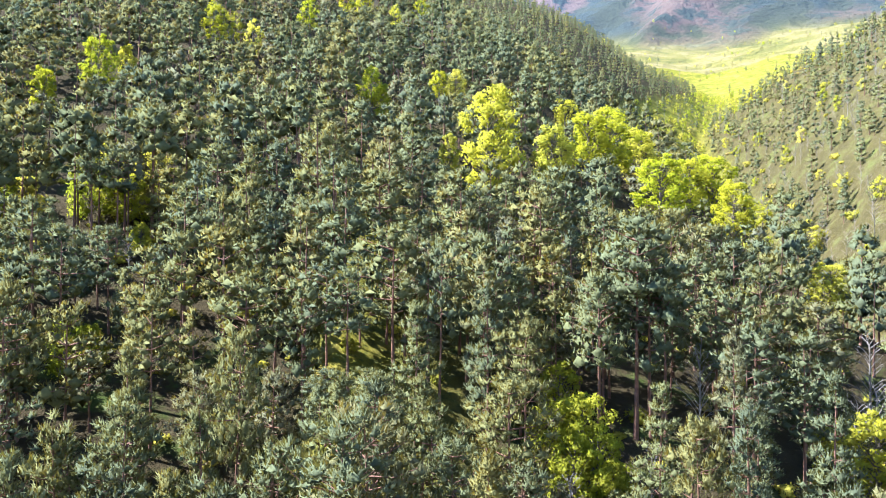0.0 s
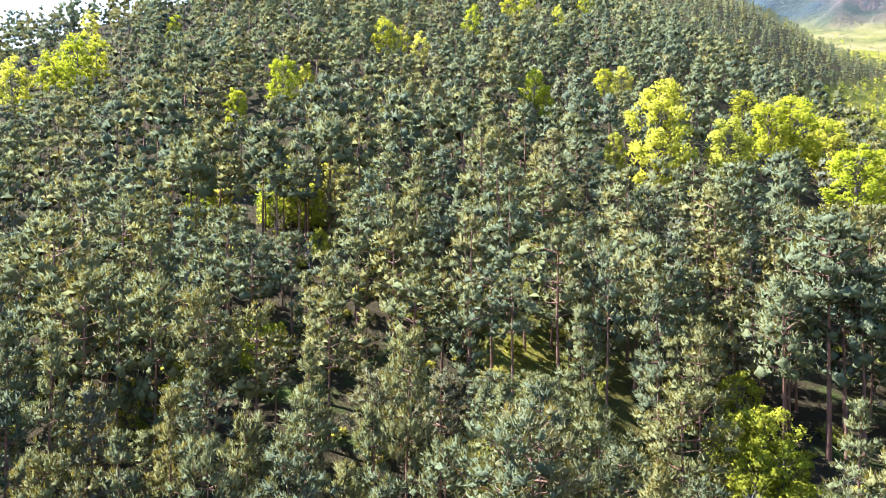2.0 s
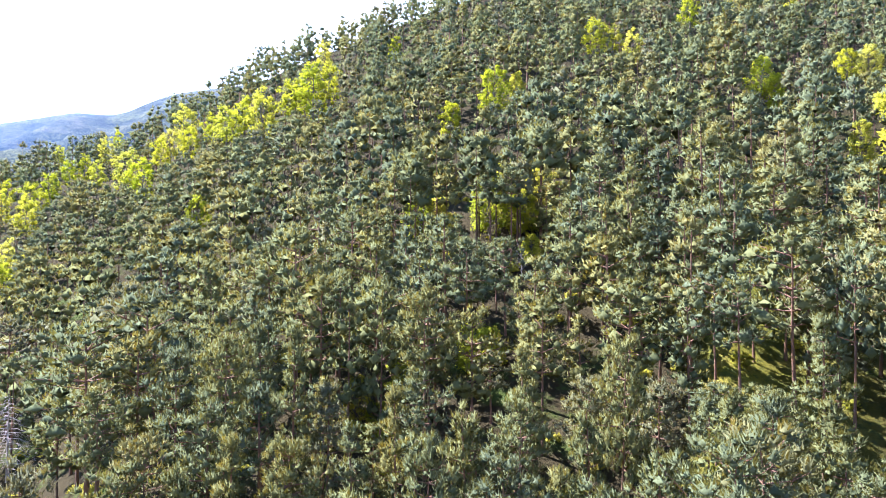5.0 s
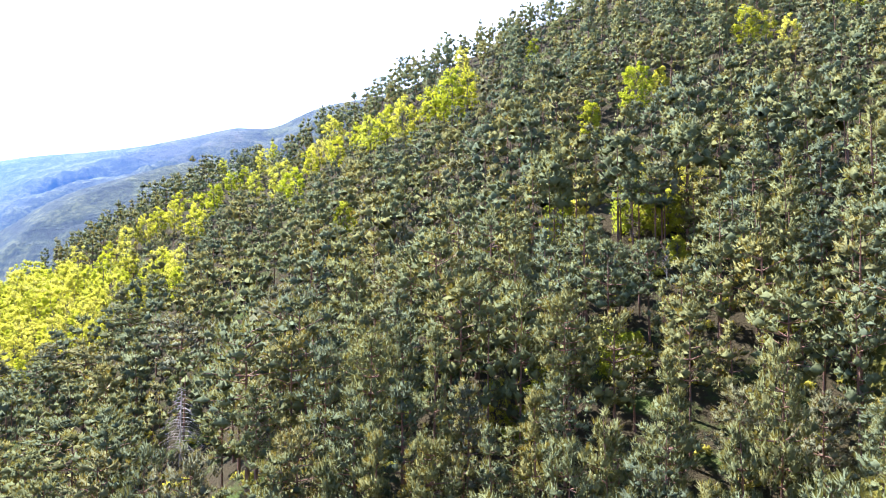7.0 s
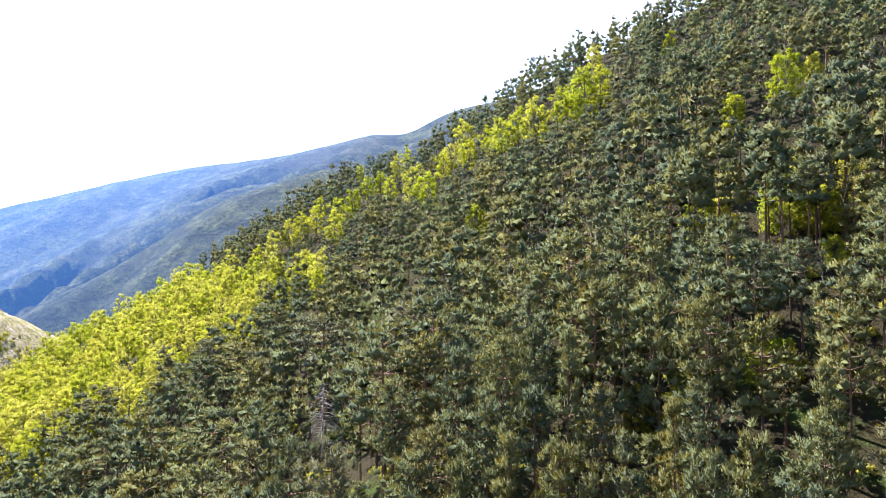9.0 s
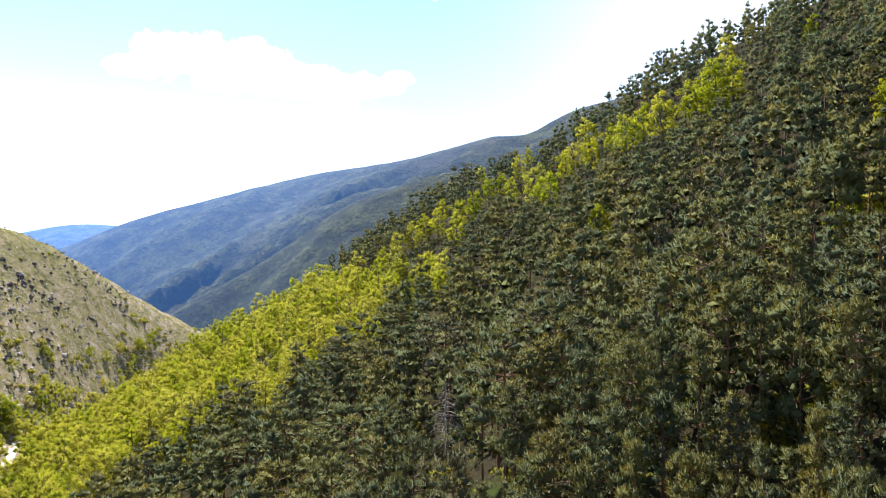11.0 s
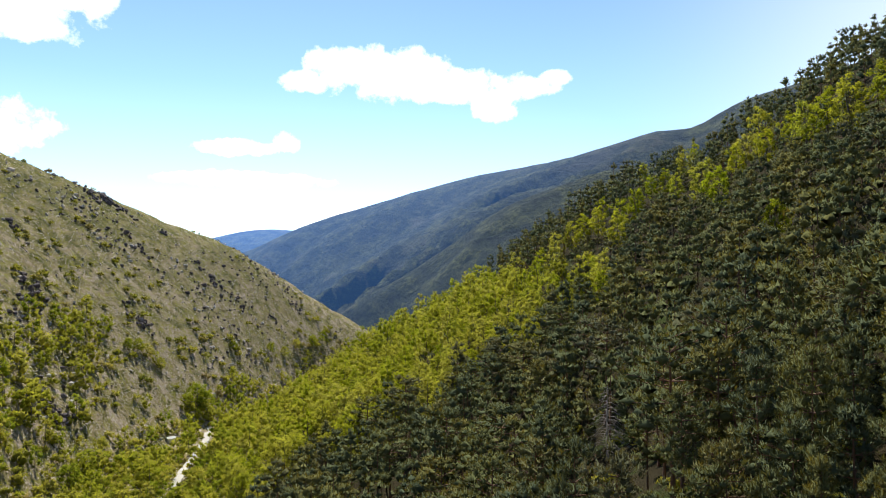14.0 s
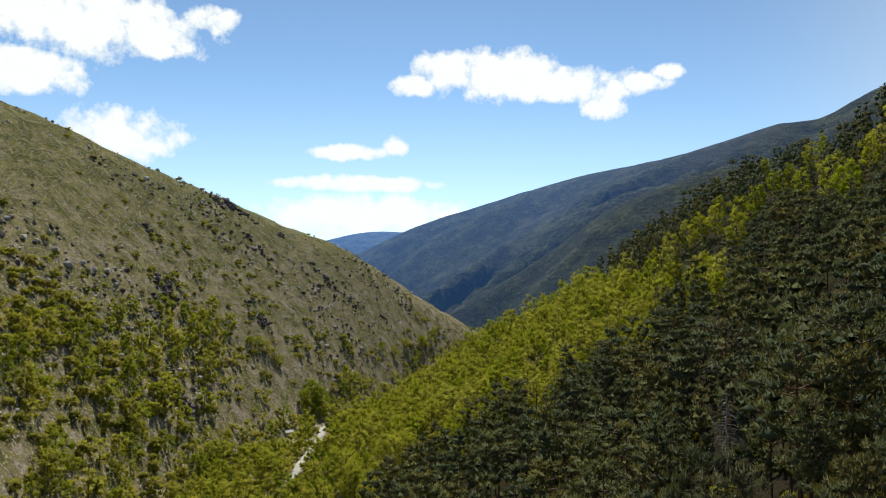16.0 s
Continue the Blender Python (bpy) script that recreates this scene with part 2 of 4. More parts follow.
# The open hill across the valley, round behind the camera to the slope up the valley: bearing, distance, rise
OPEN = np.array([
    (77, 660, -0.13), (81.5, 620, -0.078), (85, 590, -0.043), (88.4, 565, -0.003), (92.1, 530, 0.036), (96.5, 500, 0.063), (100.2, 480, 0.092), (102.1, 470, 0.106), (105, 450, 0.123),
    (109, 430, 0.152), (112.6, 415, 0.182), (116, 400, 0.203), (130, 380, 0.29), (150, 360, 0.34), (200, 330, 0.35), (260, 360, 0.34),
    (320, 440, 0.33), (328, 470, 0.288), (331, 490, 0.260), (334, 520, 0.238), (337.5, 560, 0.196), (341, 600, 0.140), (346, 640, 0.06)])
SECOND_SPUR = np.array([(-32, 820, -0.05), (-26, 800, 0.06), (-22.5, 790, 0.16), (-21, 785, 0.206), (-20.1, 780, 0.224), (-18.5, 780, 0.242), (-16.4, 780, 0.260), (-14.2, 775, 0.283), (-12, 770, 0.312), (-7.5, 760, 0.352), (-2, 750, 0.37), (10, 750, 0.38), (30, 800, 0.2)])
VALLEY_HEAD = np.array([(-60, 1500, 0.28), (-30, 1450, 0.298), (-26, 1450, 0.296), (-20.5, 1450, 0.288), (-14, 1450, 0.300), (0, 1500, 0.29), (20, 1600, 0.2)])
RANGE_HEAD = np.array([(-70, 2600, 0.38), (-30, 2500, 0.41), (-22, 2500, 0.45), (-12, 2500, 0.42), (0, 2600, 0.40), (25, 2800, 0.30)])
RANGE_FAR = np.array([(35, 2500, 0.27), (45, 2550, 0.25), (51.3, 2600, 0.228), (53.6, 2600, 0.208), (55.8, 2650, 0.190), (57.6, 2600, 0.196), (61.9, 2650, 0.172), (65.1, 2700, 0.158),
                      (71.6, 2800, 0.138), (78.3, 2850, 0.108), (83.4, 2900, 0.080), (88, 3000, 0.05), (91.1, 3050, 0.022), (97, 3100, -0.02), (130, 3200, -0.05)])
RANGE_SPUR = np.array([(66, 2150, 0.125), (70, 2150, 0.112), (73.5, 2150, 0.093), (77.1, 2150, 0.053), (79.9, 2150, 0.014), (84.5, 2150, -0.035), (90, 2200, -0.09)])
RANGE_MID = np.array([(50, 1650, 0.17), (62, 1650, 0.148), (65.7, 1650, 0.131), (70.5, 1650, 0.104), (73.5, 1650, 0.066), (76.5, 1650, 0.026), (79.5, 1650, -0.010), (82.7, 1700, -0.045), (88, 1750, -0.10)])
RANGE_LAST = np.array([(78, 4200, 0.02), (84, 4200, 0.05), (86.6, 4200, 0.060), (89.8, 4200, 0.061), (93, 4200, 0.048), (98, 4250, 0.02), (110, 4300, -0.02)])


def smooth_interp(x, xp, fp):
    """Interpolation with rounded knots."""
    return sum(np.interp(x + o, xp, fp) for o in (-1.2, -0.4, 0.4, 1.2)) / 4


def value_noise(x, y, seed):
    """Smooth random heights on a unit grid, from -1 to 1."""
    xi, yi = np.floor(x), np.floor(y)
    fx, fy = x - xi, y - yi
    fx, fy = fx * fx * (3 - 2 * fx), fy * fy * (3 - 2 * fy)

    def corner(i, j):
        s = np.sin(i * 127.1 + j * 311.7 + seed * 74.7) * 43758.5453
        return (s - np.floor(s)) * 2 - 1
    a, b = corner(xi, yi), corner(xi + 1, yi)
    c, d = corner(xi, yi + 1), corner(xi + 1, yi + 1)
    return (a + (b - a) * fx) * (1 - fy) + (c + (d - c) * fx) * fy


def fbm(x, y, size, octaves, seed, ridged=False):
    total, amp = np.zeros(np.shape(x)), 1.0
    for o in range(octaves):
        n = value_noise(x / size * 2 ** o + o * 17.3, y / size * 2 ** o - o * 9.1, seed + o)
        total += amp * ((1 - 2 * np.abs(n)) if ridged else n)
        amp *= 0.5
    return total


TREE_TOP = 10.0


def land(bear, r):
    """Height of the ground, and how far each kind of land holds there: wood, open slope, meadow, far range."""
    bear, r = np.asarray(bear, float), np.asarray(r, float)
    bear, r = np.broadcast_arrays(bear, r)
    b180 = (bear + 120) % 360 - 120          # -120 .. 240
    b360 = (bear + 30) % 360 - 30
    bo = np.where(b360 < 60, b360 + 360, b360)
    x, y = -np.sin(np.radians(bear)) * r, np.cos(np.radians(bear)) * r
    rough = fbm(x, y, 60.0, 5, 3)

    def crest(table, at):
        return smooth_interp(at, table[:, 0], table[:, 1]), smooth_interp(at, table[:, 0], table[:, 2])

    def ridge(table, at, front, back, lo, hi):
        rc, s = crest(table, at)
        h = s * rc
        d, w = r - rc, 0.035 * rc
        z = h - (front + back) / 2 * (np.sqrt(d * d + w * w) - w) - (back - front) / 2 * d
        gone = np.maximum(lo - at, 0) + np.maximum(at - hi, 0)
        return z - gone * r * 0.012

    h60, h110 = smooth_interp(b180, HILL[:, 0], HILL[:, 1]), smooth_interp(b180, HILL[:, 0], HILL[:, 2])
    rc, s = smooth_interp(b180, HILL[:, 0], HILL[:, 3]), smooth_interp(b180, HILL[:, 0], HILL[:, 4])
    hc = s * rc - TREE_TOP
    g0 = (h110 - h60) / 50
    z = np.where(r < 60, h60 - (60 - r) * np.minimum(np.abs(g0), 0.5), h60 + g0 * (r - 60))
    z = np.where(r > 110, h110 + (hc - h110) * (r - 110) / (rc - 110), z)
    z = np.where(r > rc, hc - 0.40 * (r - rc), z)
    near0 = -50 + np.clip((60 - r) / 60, 0, 1) * 0
    z = np.where(r < 60, near0 + (h60 - near0) * (r / 60) ** 1.2, z)
    gone = np.maximum(-75 - b180, 0) + np.maximum(b180 - 115, 0)
    hill = z - gone * r * 0.012 + rough * 0.8
    floor = -61 - 0.028 * np.minimum(r, 350) - 0.11 * np.clip(r - 350, 0, 2500)
    up = np.clip((40 - np.abs(b180 + 20)) / 20, 0, 1)
    floor = floor * (1 - up) + up * (-60 + 0.05 * r)
    open_hill = ridge(OPEN, bo, 0.56, 0.45, 77, 346) + 2.5 + rough * 0.5 + fbm(x, y, 14.0, 3, 9) * 0.35
    spur = ridge(SECOND_SPUR, b180, 0.45, 0.5, -32, 30) + rough * 5
    head = ridge(VALLEY_HEAD, b180, 0.38, -0.10, -60, 20) + rough * 5
    across = np.radians(b180) * np.maximum(r, 900)
    crag = fbm(across * 1.0 + r * 0.55 + fbm(x, y, 500.0, 3, 4) * 120, r * 0.35 - across * 0.1, 430.0, 4, 21, True)
    soft = np.clip((r - 900) / 500, 0, 1)
    far = np.maximum.reduce([
        ridge(RANGE_HEAD, b180, 0.68, 0.3, -70, 25) + crag * 60 * soft,
        ridge(RANGE_FAR, b180, 0.34, 0.3, 35, 130) + 11 + (crag - 1.5) * 48 * soft * np.clip((smooth_interp(b180, RANGE_FAR[:, 0], RANGE_FAR[:, 1]) - r) / 500, 0.08, 1),
        ridge(RANGE_SPUR, b180, 0.50, 0.5, 66, 90) + (crag - 1.5) * 40 * soft * np.clip((2180 - r) / 300, 0.2, 1),
        ridge(RANGE_MID, b180, 0.46, 0.5, 50, 88) + (crag - 1.5) * 45 * soft * np.clip((1680 - r) / 300, 0.2, 1),
        ridge(RANGE_LAST, b180, 0.4, 0.3, 78, 110)])
    forms = [hill, floor + rough * 0.8, open_hill, spur, head, far]
    k = 2.0 + 0.006 * r
    top = np.maximum.reduce(forms)
    wts = [np.exp((f - top) / k) for f in forms]
    tot = sum(wts)
    z = top + k * np.log(tot) - 0.0
    wood = (wts[0] + wts[3]) / tot
    opened = (wts[1] + wts[2]) / tot
    # the foot of the second spur is meadow too
    foot = wts[3] / tot * np.clip((0.232 - z / np.maximum(r, 1.0)) / 0.02, 0, 1)
    wood = wood - foot
    meadow = wts[4] / tot + foot
    return z, wood, opened, meadow, wts[5] / tot


def land_z(bear, r):
    return float(land(bear, r)[0])


def at(bear, r, z=None):
    z = land_z(bear, r) if z is None else z
    return Vector((-math.sin(radians(bear)) * r, math.cos(radians(bear)) * r, z))


# ---- meshes from arrays ----
def array_mesh(name, v, f, mats, mi=None, tint=None, smooth=False, normals=None):
    """A mesh of triangles or quads from numpy arrays."""
    v, f = np.asarray(v, np.float32), np.asarray(f, np.int32)
    me = bpy.data.meshes.new(name)
    n, k = f.shape
    me.vertices.add(len(v))
    me.vertices.foreach_set("co", v.ravel())
    me.loops.add(n * k)
    me.loops.foreach_set("vertex_index", f.ravel())
    me.polygons.add(n)
    me.polygons.foreach_set("loop_start", np.arange(0, n * k, k, dtype=np.int32))
    for m in mats:
        me.materials.append(m)
    if mi is not None:
        me.polygons.foreach_set("material_index", np.asarray(mi, np.int32))
    me.polygons.foreach_set("use_smooth", np.full(n, smooth))
    if tint is not None:
        me.attributes.new("tint", "FLOAT", "POINT").data.foreach_set("value", np.asarray(tint, np.float32))
    me.update(calc_edges=True)
    if normals is not None:
        me.normals_split_custom_set_from_vertices(np.asarray(normals, np.float32).tolist())
    return me


def part(name, mesh, parent, label=""):
    ob = new(name, mesh)
    ob.parent = parent
    return tagged(ob, label) if label else ob


def land_sheet(name, bears, radii, mat):
    B, Rr = np.meshgrid(bears, radii, indexing="ij")
    z, wood, opened, meadow, far = land(B, Rr)
    x, y = -np.sin(np.radians(B)) * Rr, np.cos(np.radians(B)) * Rr
    v = np.stack([x, y, z], -1).reshape(-1, 3)
    nb, nr = B.shape
    i = np.arange(nb)[:, None] * nr + np.arange(nr - 1)[None]
    j = (np.arange(nb)[:, None] + 1) % nb * nr + np.arange(nr - 1)[None]
    f = np.stack([i, i + 1, j + 1, j], -1).reshape(-1, 4)
    me = array_mesh(name, v, f, [mat], smooth=True)
    # strength of the painted haze: grows with distance, weaker to the right
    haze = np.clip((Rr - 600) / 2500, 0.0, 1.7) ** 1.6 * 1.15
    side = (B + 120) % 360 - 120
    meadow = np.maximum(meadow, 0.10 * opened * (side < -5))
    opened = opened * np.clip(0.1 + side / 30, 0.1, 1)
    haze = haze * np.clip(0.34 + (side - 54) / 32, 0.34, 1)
    if name == "backdrop":
        opened = np.clip((15 - ((B + 120) % 360 - 120)) / 5, 0, 1)
    # red carries the haze glow; green and blue are land cover
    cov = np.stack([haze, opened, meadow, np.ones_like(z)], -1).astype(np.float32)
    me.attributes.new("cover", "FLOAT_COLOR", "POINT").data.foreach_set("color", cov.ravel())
    return new(name, me)


BEARS = np.concatenate([np.arange(-40, 125, 0.5), np.arange(125, 320, 3.0)])
ground = land_sheet("ground", BEARS, np.concatenate([[0.01], np.geomspace(8, 1000, 150)]), GROUND)
tagged(ground, "steep hill ground of needle litter, dry grass and stones", "ground", kind="structure")
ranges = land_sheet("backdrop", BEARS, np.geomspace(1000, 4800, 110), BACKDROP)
tagged(ranges, "distant wooded mountain ranges with blue haze added as glow", "mountains", kind="structure")


# ---- trees ----
def tube(points, radii, sides=5):
    """A tapered tube along points."""
    P = np.asarray(points, float)
    n = len(P)
    d = np.gradient(P, axis=0)
    d /= np.linalg.norm(d, axis=1)[:, None] + 1e-9
    ref = np.where(np.abs(d[:, 2:3]) > 0.9, np.array([[1.0, 0, 0]]), np.array([[0, 0, 1.0]]))
    u = np.cross(d, ref)
    u /= np.linalg.norm(u, axis=1)[:, None] + 1e-9
    w = np.cross(d, u)
    a = np.linspace(0, 2 * np.pi, sides, endpoint=False)
    ring = P[:, None] + np.asarray(radii)[:, None, None] * (np.cos(a)[None, :, None] * u[:, None] + np.sin(a)[None, :, None] * w[:, None])
    v = ring.reshape(-1, 3)
    i = np.arange(n - 1)[:, None] * sides
    s = np.arange(sides)[None]
    t = (s + 1) % sides
    f = np.concatenate([np.stack([i + s, i + t, i + sides + t], -1).reshape(-1, 3), np.stack([i + s, i + sides + t, i + sides + s], -1).reshape(-1, 3)])
    return v, f


def merge(pieces):
    vs, fs, n = [], [], 0
    for v, f in pieces:
        vs.append(v)
        fs.append(f + n)
        n += len(v)
    return np.concatenate(vs), np.concatenate(fs)


OCTA = np.array([(1, 0, 0), (0, 1, 0), (-1, 0, 0), (0, -1, 0), (0, 0, 1), (0, 0, -1)], float)
OCTA_FACES = np.array([(0, 1, 4), (1, 2, 4), (2, 3, 4), (3, 0, 4), (1, 0, 5), (2, 1, 5), (3, 2, 5), (0, 3, 5)])


def unit(v):
    return v / (np.linalg.norm(v, axis=-1, keepdims=True) + 1e-9)


def clumps(rng, centres, sizes, outs, flat, count, length, width, stand, lift, core, rough):
    """Clumps of foliage: each a ragged dark core and count pointed sprays or leaves about it.

    sizes: radius of each clump; outs: the way out of the crown; flat: its height against its width;
    stand: 1 for needles that stand off the clump, 0 for leaves that lie along it; core: size of the core;
    rough: how far each spray turns its own way, against the roundness of the crown."""
    n = len(centres)
    sizes = np.asarray(sizes, float)
    d = rng.normal(0, 1, (n, count, 3)) + outs[:, None] * 0.5 + (0, 0, 0.35)
    d = unit(d)
    shape = np.array([1.0, 1.0, flat])
    c = centres[:, None] + d * shape * sizes[:, None, None] * rng.uniform(0.55, 1.0, (n, count, 1))
    along = unit(np.cross(d, rng.normal(0, 1, (n, count, 3))))
    w = unit(d * stand + along * (1 - stand) + outs[:, None] * 0.25 * stand + (0, 0, lift) + rng.normal(0, 0.28, (n, count, 3)))
    side = unit(np.cross(w, d + rng.normal(0, 0.7, (n, count, 3))))
    ln, wd = length * rng.uniform(0.6, 1.35, (n, count, 1)), width * rng.uniform(0.7, 1.35, (n, count, 1))
    nm = unit(d * (0.35 + 1.6 * rough) + outs[:, None] * (0.75 - 1.25 * rough) + (0, 0, 0.16) + rng.normal(0, rough, (n, count, 3)))
    side = np.where(np.sum(np.cross(side, w) * nm, -1, keepdims=True) < 0, -side, side)
    v = np.stack([c - side * wd / 2 - w * ln * 0.3, c + side * wd / 2 - w * ln * 0.3, c + w * ln * 0.7], 2).reshape(-1, 3)
    f, nv = np.arange(n * count * 3).reshape(-1, 3), np.repeat(nm.reshape(-1, 3), 3, 0)
    base, faces, k = OCTA, OCTA_FACES, 6
    a = rng.uniform(0, 6.28, n)
    ca, sa = np.cos(a)[:, None], np.sin(a)[:, None]
    o = base[None] * rng.uniform(0.65, 1.3, (n, k, 1))
    o = np.stack([o[..., 0] * ca - o[..., 1] * sa, o[..., 0] * sa + o[..., 1] * ca, o[..., 2]], -1)
    on = unit(o * 0.6 + outs[:, None] * 0.5 + rng.normal(0, 0.25, o.shape))
    o = o * shape * sizes[:, None, None] * core + centres[:, None]
    f = np.concatenate([f, (faces[None] + (np.arange(n) * k)[:, None, None]).reshape(-1, 3) + len(v)])
    return np.concatenate([v, o.reshape(-1, 3)]), f, np.concatenate([nv, on.reshape(-1, 3)])


def pine_arrays(seed, height, radius, bare, pointed, detail):
    """Bark and needles of a pine: trunk, whorls of boughs, cushions of needles on them. detail 2 near, 1 middle, 0 far, -1 farthest."""
    rng = np.random.default_rng(seed)
    d = 2 - detail
    lean = rng.normal(0, 0.014, 2)
    zs = np.linspace(-1.0, height * 0.95, (8, 5, 3, 2)[d])
    wob = np.cumsum(rng.normal(0, 0.10, (len(zs), 2)), 0)
    tp = np.column_stack([lean[0] * zs + wob[:, 0] * 0.5, lean[1] * zs + wob[:, 1] * 0.5, zs])
    rad = np.interp(zs, [-1, 1, height], [height * 0.016, height * 0.012, 0.03])
    wood = [tube(tp, rad, (7, 5, 3, 3)[d])]
    levels, boughs = (9, 7, 5, 4)[d], (5, 5, 5, 4)[d]
    cs, ws, ss = [], [], []
    radius *= (1.0, 1.03, 1.12, 0.98)[d]
    turn = rng.uniform(0, 6.28)
    lopsided = rng.uniform(0, 6.28)
    for li in range(levels):
        t = (li + rng.uniform(0.05, 0.6)) / levels
        z = height * (bare + (1 - bare) * t * 0.96)
        if pointed:
            reach = radius * (1 - t) ** 0.72 * (0.62 + 0.38 * min(1, t * 4)) + 0.20
        else:
            reach = radius * min(1.0, 0.62 + t * 1.3) * (1 - max(0.0, (t - 0.25) / 0.75) ** 2.2) ** 0.7 + 0.25
        turn += 2.2 + rng.normal(0, 0.3)
        for b in range(boughs):
            if rng.random() < (0.22 if detail > 0 else 0.12):
                continue
            a = turn + b * 6.283 / boughs + rng.normal(0, 0.28)
            L = max(0.35, reach * rng.uniform(0.68, 1.14) * (1 + 0.16 * math.cos(a - lopsided)))
            out = np.array([math.cos(a), math.sin(a), 0.0])
            up = rng.uniform(-0.12, 0.22) + 0.50 * t
            base = np.array([np.interp(z, tp[:, 2], tp[:, 0]), np.interp(z, tp[:, 2], tp[:, 1]), z])
            tip = base + out * L + np.array([0, 0, up * L])
            kink = base + out * L * 0.55 + np.array([0, 0, up * L * 0.2])
            if detail == 2:
                wood.append(tube([base, kink, tip], [0.04 + 0.01 * L, 0.03, 0.012], 3))
            elif detail == 1 and L > 1.5:
                wood.append(tube([base, tip], [0.07, 0.03], 3))
            side = np.array([-out[1], out[0], 0.0])
            if detail == 2:
                stops = ((0.45, 0.12, 0.95), (0.70, -0.18, 1.0), (0.95, 0.12, 0.95)) if L > 2.1 else ((0.52, 0.1, 0.95), (0.95, -0.1, 0.95))
            elif detail == 1:
                stops = ((0.52, 0.10, 1.0), (0.95, -0.08, 1.1)) if L > 1.2 else ((0.85, 0.0, 1.0),)
            else:
                stops = ((0.74, 0.0, 1.0),)
            for q, off, big in stops:
                cs.append(base * (1 - q) + tip * q + side * off * L + rng.normal(0, 0.10, 3) * np.array([1, 1, 2.6]) * (1 + 0.12 * L))
                ws.append(out * 0.8 + np.array([0, 0, 0.3 + 0.4 * t]))
                ss.append(big * rng.uniform(0.75, 1.25) * (1.12 - 0.42 * t if detail > 0 else 1.15 - 0.35 * t))
    for k in range((4, 3, 2, 1)[d]):
        cs.append(np.array([tp[-1, 0], tp[-1, 1], height * 0.99 - k * 0.55 - 0.25]) + rng.normal(0, 0.10 + 0.05 * k, 3))
        ws.append(np.array([0, 0, 1.0]))
        ss.append(0.5 + 0.1 * k)
    count, size, long_, wide, core = ((33, 0.76, 0.42, 0.102, 0.50), (19, 0.94, 0.50, 0.160, 0.55), (14, 1.20, 0.60, 0.265, 0.60), (8, 1.30, 0.80, 0.40, 0.62))[d]
    size *= (radius / 2.9) ** 0.5
    needles = clumps(rng, np.array(cs), np.array(ss) * size, unit(np.array(ws)), 0.78 if detail > 0 else 0.85, count, long_, wide, 0.6, 0.50, core, (0.34, 0.24, 0.18, 0.15)[d])
    return merge(wood), needles


def leafy_arrays(seed, height, radius, bare, detail):
    """Bark and leaves of a broad-leaved tree: trunk, limbs, and rounded clumps of small leaves in layers."""
    rng = np.random.default_rng(seed)
    wood = []
    d = 2 - detail
    tp = np.array([[0, 0, -0.8], [0.1, 0, height * 0.3], [rng.normal(0, .3), rng.normal(0, .3), height * 0.62], [rng.normal(0, .4), rng.normal(0, .4), height * 0.9]])
    wood.append(tube(tp, [height * 0.02, height * 0.016, height * 0.009, 0.02], (6, 4, 3, 3)[d]))
    n = (54, 32, 15, 9)[d]
    cs, ws, ss = [], [], []
    lobes = rng.uniform(0, 6.28, 3)
    for i in range(n):
        t = (i + 0.5) / n
        a = i * 2.39996 + rng.normal(0, 0.35)
        z = height * (bare + (1 - bare) * t * 0.93)
        lobe = 0.85 + 0.2 * math.cos(2 * a - lobes[0]) + 0.14 * math.cos(3 * a + t * 5 - lobes[1])
        reach = radius * math.sin(math.pi * min(0.97, 0.16 + 0.76 * t)) ** 0.75 * rng.uniform(0.5, 1.0) * lobe
        tip = np.array([math.cos(a) * reach, math.sin(a) * reach, z + rng.normal(0, 0.035) * height])
        if detail == 2 or (detail == 1 and i % 3 == 0):
            root = np.array([0, 0, max(height * 0.15, z - reach * 0.9 - 0.6)])
            wood.append(tube([root, (root + tip) / 2 + [0, 0, 0.2], tip], [0.09, 0.05, 0.012], 3))
        cs.append(tip)
        ws.append(np.array([math.cos(a) * reach / radius, math.sin(a) * reach / radius, 0.2 + 0.7 * t]))
        ss.append(radius * (0.30, 0.36, 0.46, 0.56)[d] * rng.uniform(0.65, 1.3) * (1.1 - 0.35 * t))
    count, long_, wide, core = ((66, 0.34, 0.21, 0.40), (46, 0.40, 0.26, 0.44), (23, 0.54, 0.38, 0.52), (13, 0.85, 0.60, 0.58))[d]
    return merge(wood), clumps(rng, np.array(cs), np.array(ss), unit(np.array(ws)), 0.95, count, long_, wide, 0.35, 0.12, core, (0.30, 0.24, 0.2, 0.18)[d])


